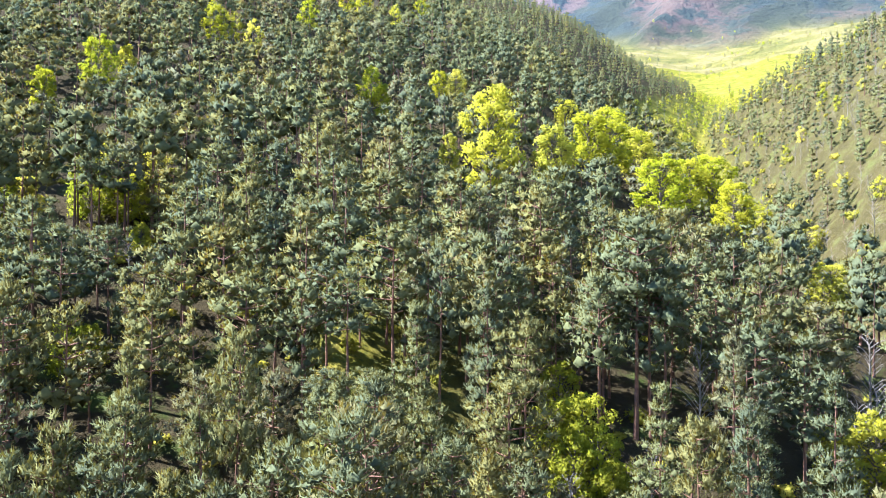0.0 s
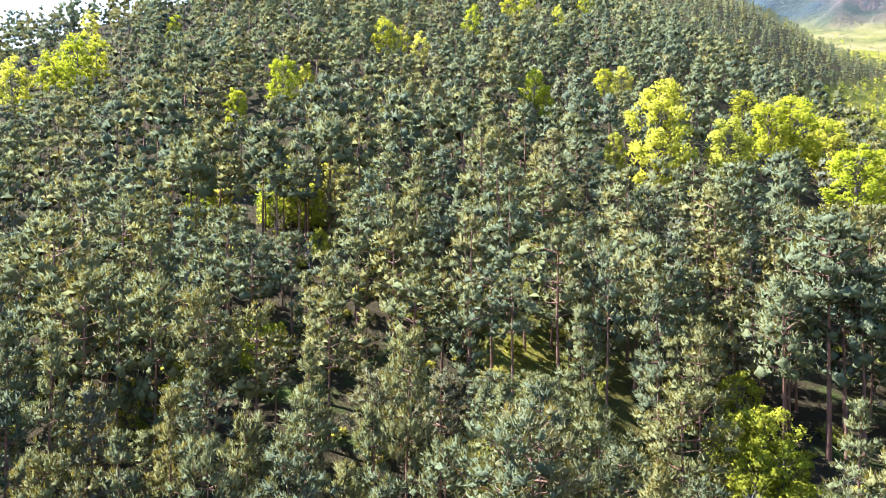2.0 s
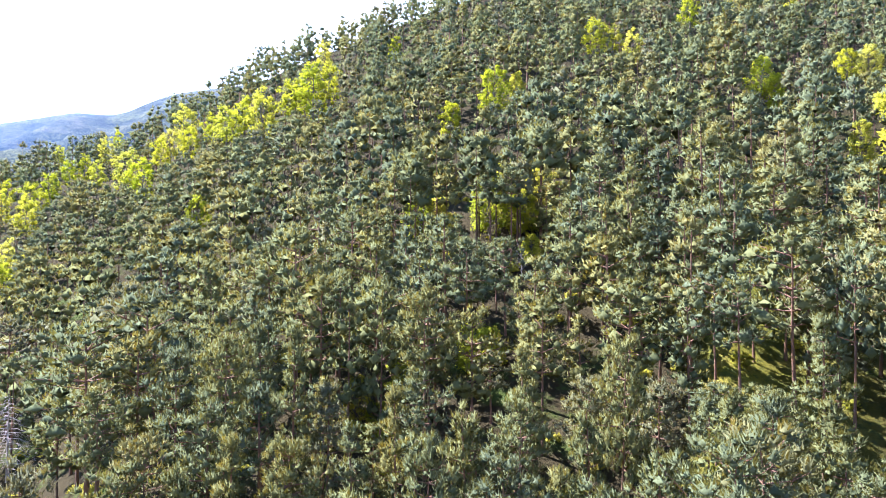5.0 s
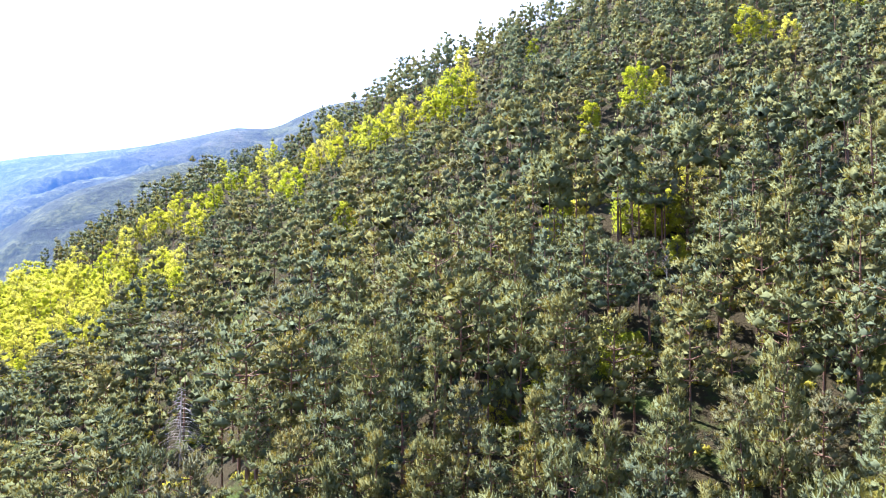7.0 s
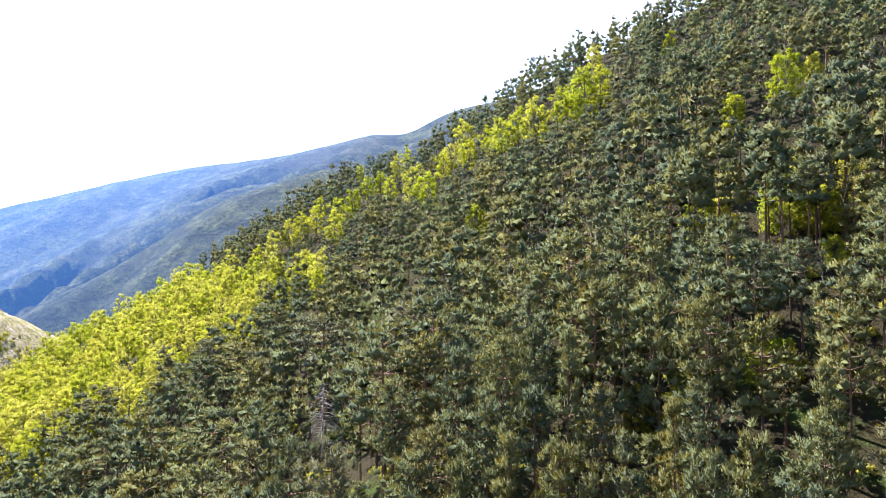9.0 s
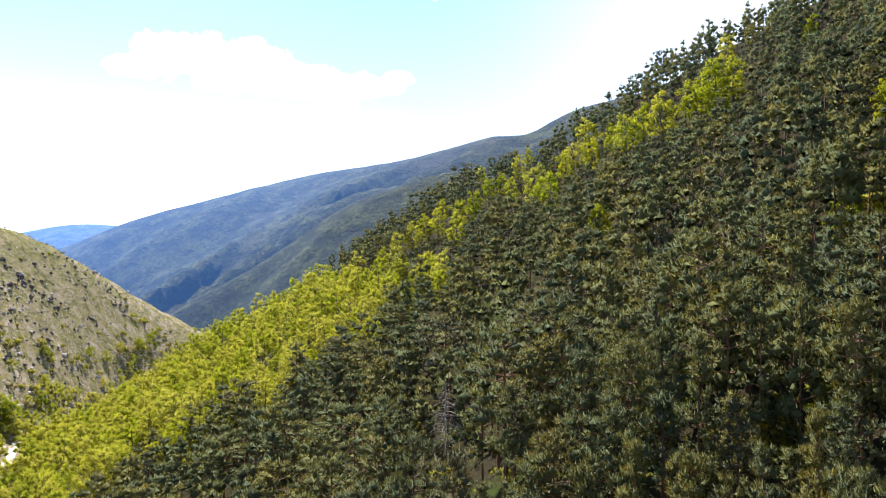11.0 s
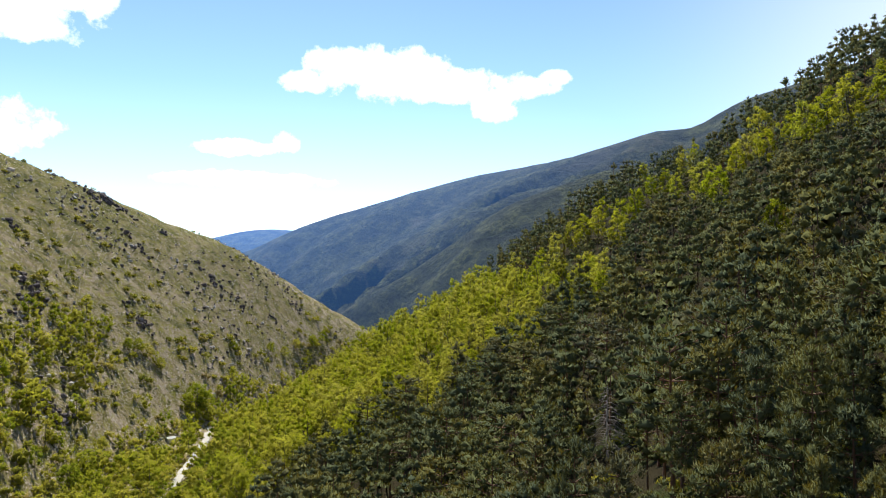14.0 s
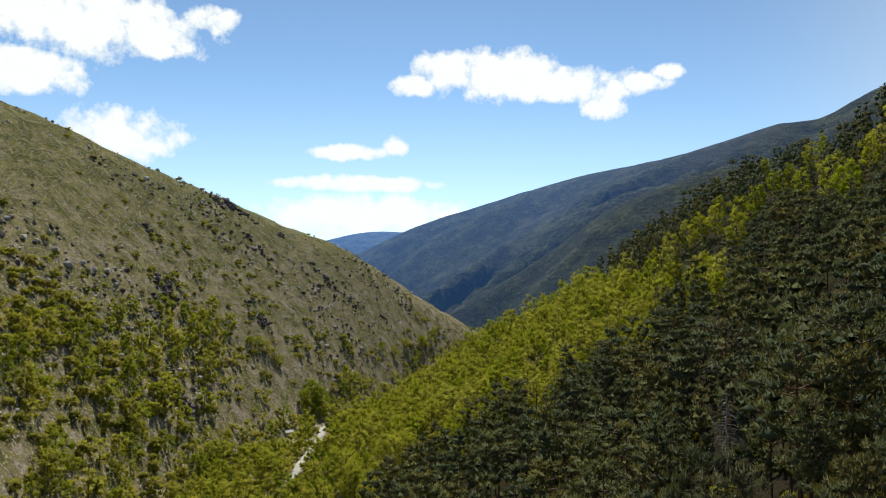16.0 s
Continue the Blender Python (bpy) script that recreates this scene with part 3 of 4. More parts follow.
def bare_arrays(seed, height, radius, droop, twigs=6):
    """A leafless tree: trunk, limbs and twigs. droop: a dead conifer with hanging boughs."""
    rng = np.random.default_rng(seed)
    wood = [tube([[0, 0, -0.8], [0.05, 0, height * 0.5], [0.1, 0.1, height]], [height * (0.016 if twigs > 1 else 0.009), height * (0.01 if twigs > 1 else 0.006), 0.015], 5 if twigs > 1 else 3)]
    n = 60 if droop else (26 if twigs > 1 else 15)
    for i in range(n):
        t = (i + 0.5) / n
        a = i * 2.4 + rng.normal(0, 0.3)
        z = height * (0.15 + 0.8 * t)
        L = radius * ((1 - t) ** 0.8 + 0.12 if droop else rng.uniform(0.5, 1.0) * (1 - 0.5 * t))
        out = np.array([math.cos(a), math.sin(a), 0])
        rise_ = np.array([0, 0, -0.35 * L if droop else L * rng.uniform(0.6, 1.2)])
        p0, p2 = np.array([0.05, 0, z]), np.array([0.05, 0, z]) + out * L + rise_
        p1 = (p0 + p2) / 2 + np.array([0, 0, 0.15 * L])
        wood.append(tube([p0, p1, p2], [0.055, 0.035, 0.012], 3))
        for k in range(7 if droop else twigs):
            q = rng.uniform(0.35, 1.0)
            s = p0 * (1 - q) + p2 * q + np.array([0, 0, 0.1 * L])
            e = s + out * rng.uniform(0.1, 0.5) * L * 0.6 + rng.normal(0, 0.28, 3) * L * 0.6 + np.array([0, 0, -0.3 if droop else 0.35]) * L * 0.5
            wood.append(tube([s, (s + e) / 2 + rng.normal(0, 0.04, 3), e], [0.022, 0.016, 0.008], 3))
    return merge(wood)


def bush_arrays(seed, height, radius, bare, detail):
    """A low rounded shrub: short stems and a dome of leafy clumps."""
    rng = np.random.default_rng(seed)
    wood = [tube([[0, 0, -0.5], [math.cos(a) * radius * 0.3, math.sin(a) * radius * 0.3, height * 0.6]], [0.05, 0.02], 3) for a in (0.3, 2.4, 4.4)]
    d_ = 2 - detail
    n = (16, 12, 8, 6)[d_]
    i = np.arange(n) + 0.5
    cosz, a = 1 - i / n, i * 2.39996 + rng.normal(0, 0.3, n)
    ring = np.sqrt(1 - cosz ** 2)
    d = np.column_stack([ring * np.cos(a), ring * np.sin(a), cosz])
    cs = d * np.array([radius, radius, height]) * rng.uniform(0.45, 0.85, (n, 1)) + np.array([0, 0, bare * height])
    sp = radius * (0.36, 0.40, 0.48, 0.55)[d_] * rng.uniform(0.7, 1.25, n)
    leaf = clumps(rng, cs, sp, d, 0.72, (30, 22, 12, 7)[d_], radius * (0.20, 0.24, 0.30, 0.40)[d_], radius * (0.12, 0.15, 0.19, 0.26)[d_], 0.45, 0.2, 0.7, 0.22)
    return merge(wood), leaf


class Kind:
    """A few shapes of one kind of tree, in three degrees of detail."""

    def __init__(self, name, make, shapes, bark_mat, leaf_mat):
        self.name, self.make, self.shapes, self.bark, self.leaf = name, make, shapes, bark_mat, leaf_mat
        self.cache, self.meshes = {}, {}

    def arrays(self, i, detail):
        if (i, detail) not in self.cache:
            self.cache[i, detail] = self.make(*self.shapes[i], detail)
        return self.cache[i, detail]

    def thing(self, i, m, label, category, group, detail=2):
        if (i, detail) not in self.meshes:
            (wv, wf), (lv, lf, ln) = self.arrays(i, detail)
            self.meshes[i, detail] = (array_mesh("trunk", wv, wf, [self.bark], smooth=True), array_mesh("crown", lv, lf, [self.leaf], smooth=True, normals=ln))
        root = new(self.name)
        root.matrix_world = m
        part("trunk", self.meshes[i, detail][0], root)
        part("crown", self.meshes[i, detail][1], root)
        return tagged(root, label, category, group)

    def wood(self, name, places, label, category):
        """One object of many trees. places: shape, detail, x, y, z, scale, turn, tint."""
        vs, fs, ms, ts, ns, n = [], [], [], [], [], 0
        for i, d, x, y, z, s, a, tint in places:
            (wv, wf), (lv, lf, ln) = self.arrays(i, d)
            ca, sa = math.cos(a) * s, math.sin(a) * s
            rot = np.array([[ca, -sa, 0], [sa, ca, 0], [0, 0, s]])
            for v, f, mi, nm in ((wv, wf, 0, np.zeros_like(wv)), (lv, lf, 1, ln)):
                ns.append(nm @ rot.T / s)
                vs.append(v @ rot.T + (x, y, z))
                fs.append(f + n)
                ms.append(np.full(len(f), mi))
                ts.append(np.full(len(v), tint))
                n += len(v)
        me = array_mesh(name, np.concatenate(vs), np.concatenate(fs), [self.bark, self.leaf], np.concatenate(ms), np.concatenate(ts), smooth=True, normals=np.concatenate(ns))
        return tagged(new(name, me), label, category, kind="stuff")


PINE = Kind("pine_tree", pine_arrays, [
    (1, 15.0, 3.1, 0.42, False), (2, 16.5, 2.8, 0.32, True), (3, 14.0, 3.2, 0.44, False), (4, 17.0, 3.0, 0.30, True),
    (5, 15.5, 2.9, 0.48, False), (6, 13.0, 2.7, 0.24, True), (7, 16.0, 3.3, 0.50, False), (8, 14.5, 2.6, 0.30, True),
    (9, 17.0, 2.8, 0.62, False), (10, 16.0, 2.6, 0.66, False), (11, 12.0, 2.5, 0.10, True), (12, 10.5, 2.6, 0.12, False)], PINE_BARK, NEEDLES)
BEECH = Kind("beech_tree", leafy_arrays, [(21, 15.0, 4.6, 0.25), (22, 13.0, 3.8, 0.20), (23, 16.0, 4.0, 0.30), (24, 10.0, 3.0, 0.15)], DARK_BARK, SPRING)
GREEN = Kind("broadleaf_tree", leafy_arrays, [(31, 9.0, 3.9, 0.05), (32, 7.0, 3.2, 0.03), (33, 11.0, 4.2, 0.08)], DARK_BARK, FRESH)
BUSH = Kind("bush", bush_arrays, [(41, 1.5, 1.5, 0.05), (42, 1.1, 1.3, 0.02), (43, 2.3, 1.9, 0.08)], DARK_BARK, SCRUB)

rng = np.random.default_rng(7)


def find_r(bear, slope_rise, lift, lo=45.0, hi=420.0):
    """How far off the point lies, lift metres over the ground, that shows at that bearing and rise."""
    rs = np.linspace(lo, hi, 400)
    d = land(np.full(400, bear), rs)[0] + lift - slope_rise * rs
    hit = np.where((d[:-1] < 0) & (d[1:] >= 0))[0]
    return float(rs[hit[0]]) if len(hit) else float(rs[np.argmax(d)])


# Bright spring trees among the pines: bearing, rise of the crown's middle, height
SPRING_RIDGE = [
    (40.0, 0.3, 12.6), (40.9, 0.253, 17.8), (39.6, 0.258, 15.6), (42.3, 0.235, 14.0), (44.8, 0.216, 16.2), (46.2, 0.205, 15.6),
    (47.5, 0.193, 12.6), (50.6, 0.194, 12.6), (52.3, 0.15, 10.8), (49.6, 0.075, 8.1), (34.4, 0.316, 8.6), (56.0, 0.148, 11.2),
    (54.6, 0.128, 12.2), (53.6, 0.118, 11.2), (55.2, 0.165, 8.6), (58.4, 0.12, 8.6), (62.5, 0.075, 9.7), (61.0, 0.06, 11.2),
    (60.6, 0.085, 9.7), (64.6, 0.055, 9.7), (67.0, 0.020, 9.0), (65.8, 0.040, 10.0), (63.6, 0.066, 9.5), (62.2, 0.090, 9.0), (59.6, 0.100, 9.5),
    (57.4, 0.128, 9.0), (56.6, 0.118, 9.5), (51.6, 0.165, 10.5), (50.2, 0.170, 9.5), (48.6, 0.188, 10.0), (59.0, 0.140, 8.0), (69.0, -0.008, 9.0),
]
SPRING_SLOPE = [
    (26.2, 0.254, 13.8), (24.4, 0.262, 7.6), (29.7, 0.216, 8.6), (18.2, 0.323, 13.0), (16.8, 0.318, 9.7), (15.2, 0.31, 9.7),
    (10.9, 0.346, 12.6), (5.9, 0.249, 11.2), (5.1, 0.232, 7.6), (0.4, 0.252, 9.7), (-1.0, 0.252, 9.7), (-3.7, 0.18, 19.9),
    (-0.4, 0.155, 9.7), (-4.5, 0.226, 11.2), (-8.9, 0.155, 12.6), (-11.6, 0.17, 16.2), (-13.2, 0.17, 17.8), (-15.5, 0.15, 14.0),
    (-17.2, 0.1, 16.2), (-19.2, 0.105, 14.0), (-20.9, 0.108, 14.6), (-22.5, 0.072, 14.0), (-24.4, 0.062, 10.8), (-27.4, 0.034, 13.8),
    (-28.8, -0.029, 10.8), (-9.8, 0.21, 9.7), (8.1, 0.365, 11.2), (4.0, 0.348, 9.8), (2.0, 0.36, 9.7), (6.6, 0.372, 13.0),
]
# Fresh undergrowth that shows between the trunks: bearing, rise, scale
UNDER = [(32.3, 0.130, 0.9), (30.6, 0.120, 0.8), (26.6, 0.105, 0.9), (25.2, 0.100, 1.0), (23.8, 0.105, 1.0), (22.6, 0.095, 0.8), (23.2, 0.030, 0.8), (26.5, -0.10, 1.0), (28.0, -0.11, 0.9),
         (-9.4, -0.185, 0.72), (-10.0, -0.215, 0.75), (-11.2, -0.245, 0.70), (-12.4, -0.275, 0.70), (-13.6, -0.295, 0.62), (-9.0, -0.25, 0.62), (-10.6, -0.285, 0.70), (33.8, -0.14, 0.9), (-31.6, -0.25, 0.9), (-29.4, -0.23, 0.7), (35.5, -0.20, 0.8), (37.2, -0.19, 0.8)]
# The nearest pines: bearing, rise of the top, spread of the crown per metre of distance (negative: a rounded crown)
PINES_AHEAD = [
    (2.2, -0.045, 0.088), (-3.7, -0.025, 0.084), (-8.9, 0.024, -0.072), (-12.5, -0.011, -0.076), (-16.4, -0.007, -0.08), (-17.0, -0.148, 0.068),
    (-20.1, -0.209, -0.08), (-22.5, -0.083, 0.064), (-27.2, -0.087, 0.076), (-29.0, -0.127, 0.072), (-19.7, 0.02, -0.072), (-24.2, -0.002, -0.072),
    (-23.6, -0.17, 0.072), (-12.0, 0.036, 0.056), (0.2, 0.035, -0.064), (-6.7, -0.076, -0.072), (15.7, -0.01, -0.104), (16.2, -0.089, -0.088),
    (18.5, -0.184, 0.088), (13.0, -0.247, -0.088), (15.5, 0.112, 0.064), (5.3, 0.13, -0.088), (17.4, 0.099, 0.056), (13.0, 0.172, 0.072),
    (11.2, -0.024, -0.056),
]
PINES_MIDDLE = [
    (47.1, -0.205, 0.06), (42.3, -0.228, -0.092), (44.6, -0.066, 0.06), (42.3, -0.067, 0.076), (38.0, -0.039, 0.06), (35.4, -0.029, 0.048),
    (31.9, -0.025, -0.092), (28.0, -0.053, -0.088), (23.9, -0.097, 0.076), (28.3, -0.181, 0.104), (22.4, -0.037, -0.068), (34.1, -0.147, 0.076),
    (37.5, -0.203, 0.076), (24.3, -0.175, -0.072), (47.4, -0.078, -0.064), (21.2, -0.263, 0.088), (31.8, -0.24, -0.072), (44.2, 0.033, -0.072),
    (20.3, 0.039, -0.064), (35.9, 0.043, 0.064), (47.7, -0.194, 0.048), (42.7, -0.234, -0.088), (50.4, -0.236, 0.072), (50.9, -0.095, -0.072),
    (48.4, 0.008, -0.064),
]
PINES_FLANK = [
    (57.0, -0.069, -0.12), (53.2, -0.199, -0.08), (65.2, -0.154, 0.048), (64.2, -0.228, -0.088), (55.2, -0.247, -0.112), (61.2, -0.24, -0.08),
    (68.5, -0.093, -0.076), (71.6, -0.111, -0.072), (62.0, -0.06, -0.072), (70.2, -0.182, -0.088), (67.6, -0.229, -0.08), (72.2, -0.219, -0.08),
    (65.5, -0.044, -0.064), (73.6, -0.095, 0.044), (77.9, -0.143, -0.06), (70.4, -0.091, -0.072), (74.5, -0.186, -0.08), (69.1, -0.2, -0.08),
    (79.1, -0.218, -0.08), (66.9, -0.121, -0.064), (80.9, -0.171, -0.064), (75.0, -0.257, -0.08), (70.9, -0.248, -0.08),
]

taken = []      # x, y, clear radius
shown = []      # bearing, distance, half-width in degrees, lowest rise that stays clear, least scale of the pines before it (0: none stand there)
for n, (b, s, h) in enumerate(SPRING_RIDGE + SPRING_SLOPE):
    h *= 1.25 if b > 47 else 1.04
    i = 3 if h < 10 else n % 3
    k = h / BEECH.shapes[i][1]
    r = find_r(b, s, h * 0.60)
    p = at(b, r)
    broad = 1.35 if b < -7 else 1.0
    wide = BEECH.shapes[i][2] * k * broad
    taken.append((p.x, p.y, wide * 0.9))
    shown.append((b, r, math.degrees(wide * 0.85 / r), s - 0.20 * h / r, 0))
    m = Matrix.Translation(p) @ Matrix.Rotation(n * 1.7, 4, "Z") @ Matrix.Diagonal((k * broad, k * broad, k, 1))
    BEECH.thing(i, m, "beech in bright yellow-green spring leaf among dark pines", "tree", "spring trees among the pines", 2 if r < 180 else 1)
for n, (b, s, k) in enumerate(UNDER):
    glade = b > 0 and s > 0.08
    k = k if glade or b < 0 else k * 0.62
    r = 114.0 + 2.5 * math.sin(n * 2.7) + (2 if b > 29 else 0) if glade else find_r(b, s, 4.5 * k)
    p = at(b, r)
    taken.append((p.x, p.y, 2.4 * k))
    if not glade:
        shown.append((b, r, math.degrees((1.6 if b < 0 else 0.45) * k / r), s - 1.5 * k / r, 0))
    m = Matrix.Translation(p) @ Matrix.Rotation(n * 2.1, 4, "Z") @ Matrix.Scale(k, 4)
    GREEN.thing(n % 3, m, "young broad-leaved tree in fresh green leaf under pines", "tree", "fresh undergrowth", 2)

PINE_LABELS = ("tall pine with grey-green needles in a dense hillside wood", "rounded pine with reddish bare lower trunk on the slope",
               "slender pointed pine with blue-green needles on the slope")


def pine_thing(i, m, detail=2):
    PINE.thing(i, m, PINE_LABELS[2 if PINE.shapes[i][4] else (1 if PINE.shapes[i][3] > 0.38 else 0)], "tree", "pines on the slope", detail)


for b, s, w in ((61.9, -0.205, 1.8), (-20.0, -0.15, 1.1), (-31.2, -0.12, 1.1)):
    r = find_r(b, s, 5.5)
    shown.append((b, r, w, s - 0.045 * w, 0))
    taken.append((*at(b, r)[:2], 3.0))
# tall bare-stemmed pines with young beeches behind: bearing, half-width, distances, highest rise before them
GLADES = [(25.0, 2.8, 99, 110, 0.045), (31.5, 2.2, 103, 113, 0.080), (-15.0, 2.6, 67, 79, -0.20)]
for b, w, r0, r1, s in GLADES:
    shown.append((b, r0, w, s, 0))
near_pines = 0
for n, (b, s, w) in enumerate(PINES_AHEAD + PINES_MIDDLE + PINES_FLANK):
    i = (1, 3, 5, 7)[n % 4] if w > 0 else (0, 2, 4, 6)[n % 4]
    h = 15.5 + 1.5 * math.sin(n * 2.3)
    r = find_r(b, s, h)
    p = at(b, r)
    wide = min(1.5, max(0.75, abs(w) * r / 2 / PINE.shapes[i][2] * 0.95))
    k = h / PINE.shapes[i][1]
    pine_thing(i, Matrix.Translation(p) @ Matrix.Rotation(n * 1.9, 4, "Z") @ Matrix.Diagonal((wide, wide, k, 1)), 2 if r < 63 else 1)
    taken.append((p.x, p.y, 3.0))
    shown.append((b, r, math.degrees(0.6 / r), s - 4.5 / r, 0.5))
    near_pines += 1

# Pines over the hill, thinner with distance from one another where beeches stand
taken_a = np.array(taken)


def zone_is_beech(b, r):
    """The broad-leaved belt on the flank of the hill."""
    edge = 186 + 10 * math.sin(b * 0.9) + 6 * math.sin(b * 2.3)
    if b < 61.5 or r < edge:
        return False
    if b < 67:
        return r < 190 + (b - 61.5) * 9
    if b < 72.5:
        return r < 245 + (b - 67) * 20
    return True


def scatter(spacing, lo_b, hi_b, lo_r, hi_r, seed):
    """Points at least about spacing apart, in random order round the camera: bearing and distance."""
    g = np.random.default_rng(seed)
    out, grid = [], {}
    area = math.radians(hi_b - lo_b) / 2 * (hi_r ** 2 - lo_r ** 2)
    for _ in range(int(area / spacing ** 2 * (7 if hi_r <= 110 else 3))):
        r = math.sqrt(g.uniform(lo_r ** 2, hi_r ** 2))
        b = g.uniform(lo_b, hi_b)
        x, y = -math.sin(math.radians(b)) * r, math.cos(math.radians(b)) * r
        c = (int(x // spacing), int(y // spacing))
        if any((x - u) ** 2 + (y - w) ** 2 < spacing ** 2 for i in (-1, 0, 1) for j in (-1, 0, 1) for u, w in grid.get((c[0] + i, c[1] + j), ())):
            continue
        grid.setdefault(c, []).append((x, y))
        out.append((b, r, x, y))
    return out


pines = []
for b, r, x, y in scatter(3.5, -40, 98, 38, 100, 10) + scatter(4.7, -40, 98, 102, 372, 11):
    rc = float(np.interp(b, HILL[:, 0], HILL[:, 3]))
    if r > rc + 14:
        continue
    if zone_is_beech(b, r):
        continue
    if b > 90 and r > 150 - (b - 90) * 9:
        continue
    if len(taken_a) and (np.hypot(taken_a[:, 0] - x, taken_a[:, 1] - y) < taken_a[:, 2]).any():
        continue
    pines.append((b, r, x, y))
belt = [q for q in scatter(4.6, 60, 91.5, 170, 372, 12) if zone_is_beech(q[0], q[1]) and q[1] < float(np.interp(q[0], HILL[:, 0], HILL[:, 3])) + 12]
for n, (b0, w, r0, r1, s) in enumerate(GLADES):
    pines = [q for q in pines if abs(q[0] - b0) > w or not r0 < q[1] < r1 + 14] + scatter(2.9, b0 - w, b0 + w, r0, r1, 40 + n)
pines.sort(key=lambda q: q[1])
zs = land(np.array([q[0] for q in pines]), np.array([q[1] for q in pines]))[0]
far_pines = []
shown_a = np.array(shown)
for (b, r, x, y), z in zip(pines, zs):
    i = int(rng.choice((1, 3, 5, 7))) if rng.random() < (0.55 if (b < 48 and r < 130) or r > 210 else 0.22) else int(rng.choice((0, 2, 4, 6)))
    s = float(rng.uniform(0.72, 1.16)) * (1.0 if r < 140 else 0.90)
    if r > float(np.interp(b, HILL[:, 0], HILL[:, 3])) - 12:
        s *= 0.94 if b < 51 else 0.76                 # stunted along the lower crest
    a = float(rng.uniform(0, 6.28))
    if any(abs(b - q[0]) < q[1] and q[2] - 1 < r < q[3] for q in GLADES):
        i, s = 8 + i % 2, max(s, 0.85) + (0.15 if b < 0 else 0.0)
    # pines before a beech or a glade are young and low
    front = (shown_a[:, 1] > r + 1) & (shown_a[:, 1] < r + 60) & (np.abs(shown_a[:, 0] - b) < shown_a[:, 2] + math.degrees(1.5 / r))
    if front.any():
        s = min(s, (float(shown_a[front, 3].min()) * r - z) / PINE.shapes[i][1])
        if s < 0.42:
            if (shown_a[front, 4] == 0).any():
                continue
            s = 0.5
    if r < 64:
        s = min(s, max(0.35, (-0.15 * r - z) / PINE.shapes[i][1]))
    if near_pines < 300:
        near_pines += 1
        pine_thing(i, Matrix.Translation((x, y, z - 0.2)) @ Matrix.Rotation(a, 4, "Z") @ Matrix.Diagonal((max(s, 0.7), max(s, 0.7), s, 1)), 2 if r < 63 else 1)
    else:
        far_pines.append((i, 1 if r < 104 else (0 if r < 230 else -1), x, y, z - 0.2, s, a, float(rng.uniform(0, 1))))
PINE.wood("pine_wood", far_pines, "dense dark green pine wood covering the hill", "forest")
bz = land(np.array([q[0] for q in belt]), np.array([q[1] for q in belt]))[0]
belt_places = [(int(rng.integers(4)), 0 if r > 225 else 1, x, y, z - 0.3, float(rng.uniform(0.6, 0.95)), float(rng.uniform(0, 6.28)), float(rng.uniform(0, 1)))
               for (b, r, x, y), z in zip(belt, bz)]
half = [q for q in belt_places if q[7] < 0.52]
under = []
for b, r, x, y in scatter(3.4, -38, 92, 42, 130, 14):
    if (x * 3.7 + y * 1.9) % 1 < 0.45:
        under.append((int(rng.integers(3)), 0, x, y, land_z(b, r) - 0.1, float(rng.uniform(0.4, 0.8)), float(rng.uniform(0, 6.28)), float(rng.uniform(0, 1))))
BUSH.wood("undergrowth", under, "low yellow-green shrubs on the shaded wood floor", "bushes")
BEECH.wood("beech_wood", half, "belt of broad-leaved wood in yellow-green spring leaf", "forest")
GREEN.wood("green_wood", [(q[0] % 3, q[1], *q[2:5], q[5] * 1.25, *q[6:]) for q in belt_places if q[7] >= 0.52], "green broad-leaved trees within the yellow-green belt", "forest")


# ---- the open slope, the valley floor and the slopes up the valley ----
def spread(spacing, lo_b, hi_b, lo_r, hi_r, seed):
    pts = scatter(spacing, lo_b, hi_b, lo_r, hi_r, seed)
    zz, wood, opened, meadow, far = land(np.array([q[0] for q in pts]), np.array([q[1] for q in pts]))
    return [(b, r, x, y, z, w, o, m) for (b, r, x, y), z, w, o, m in zip(pts, zz, wood, opened, meadow)]


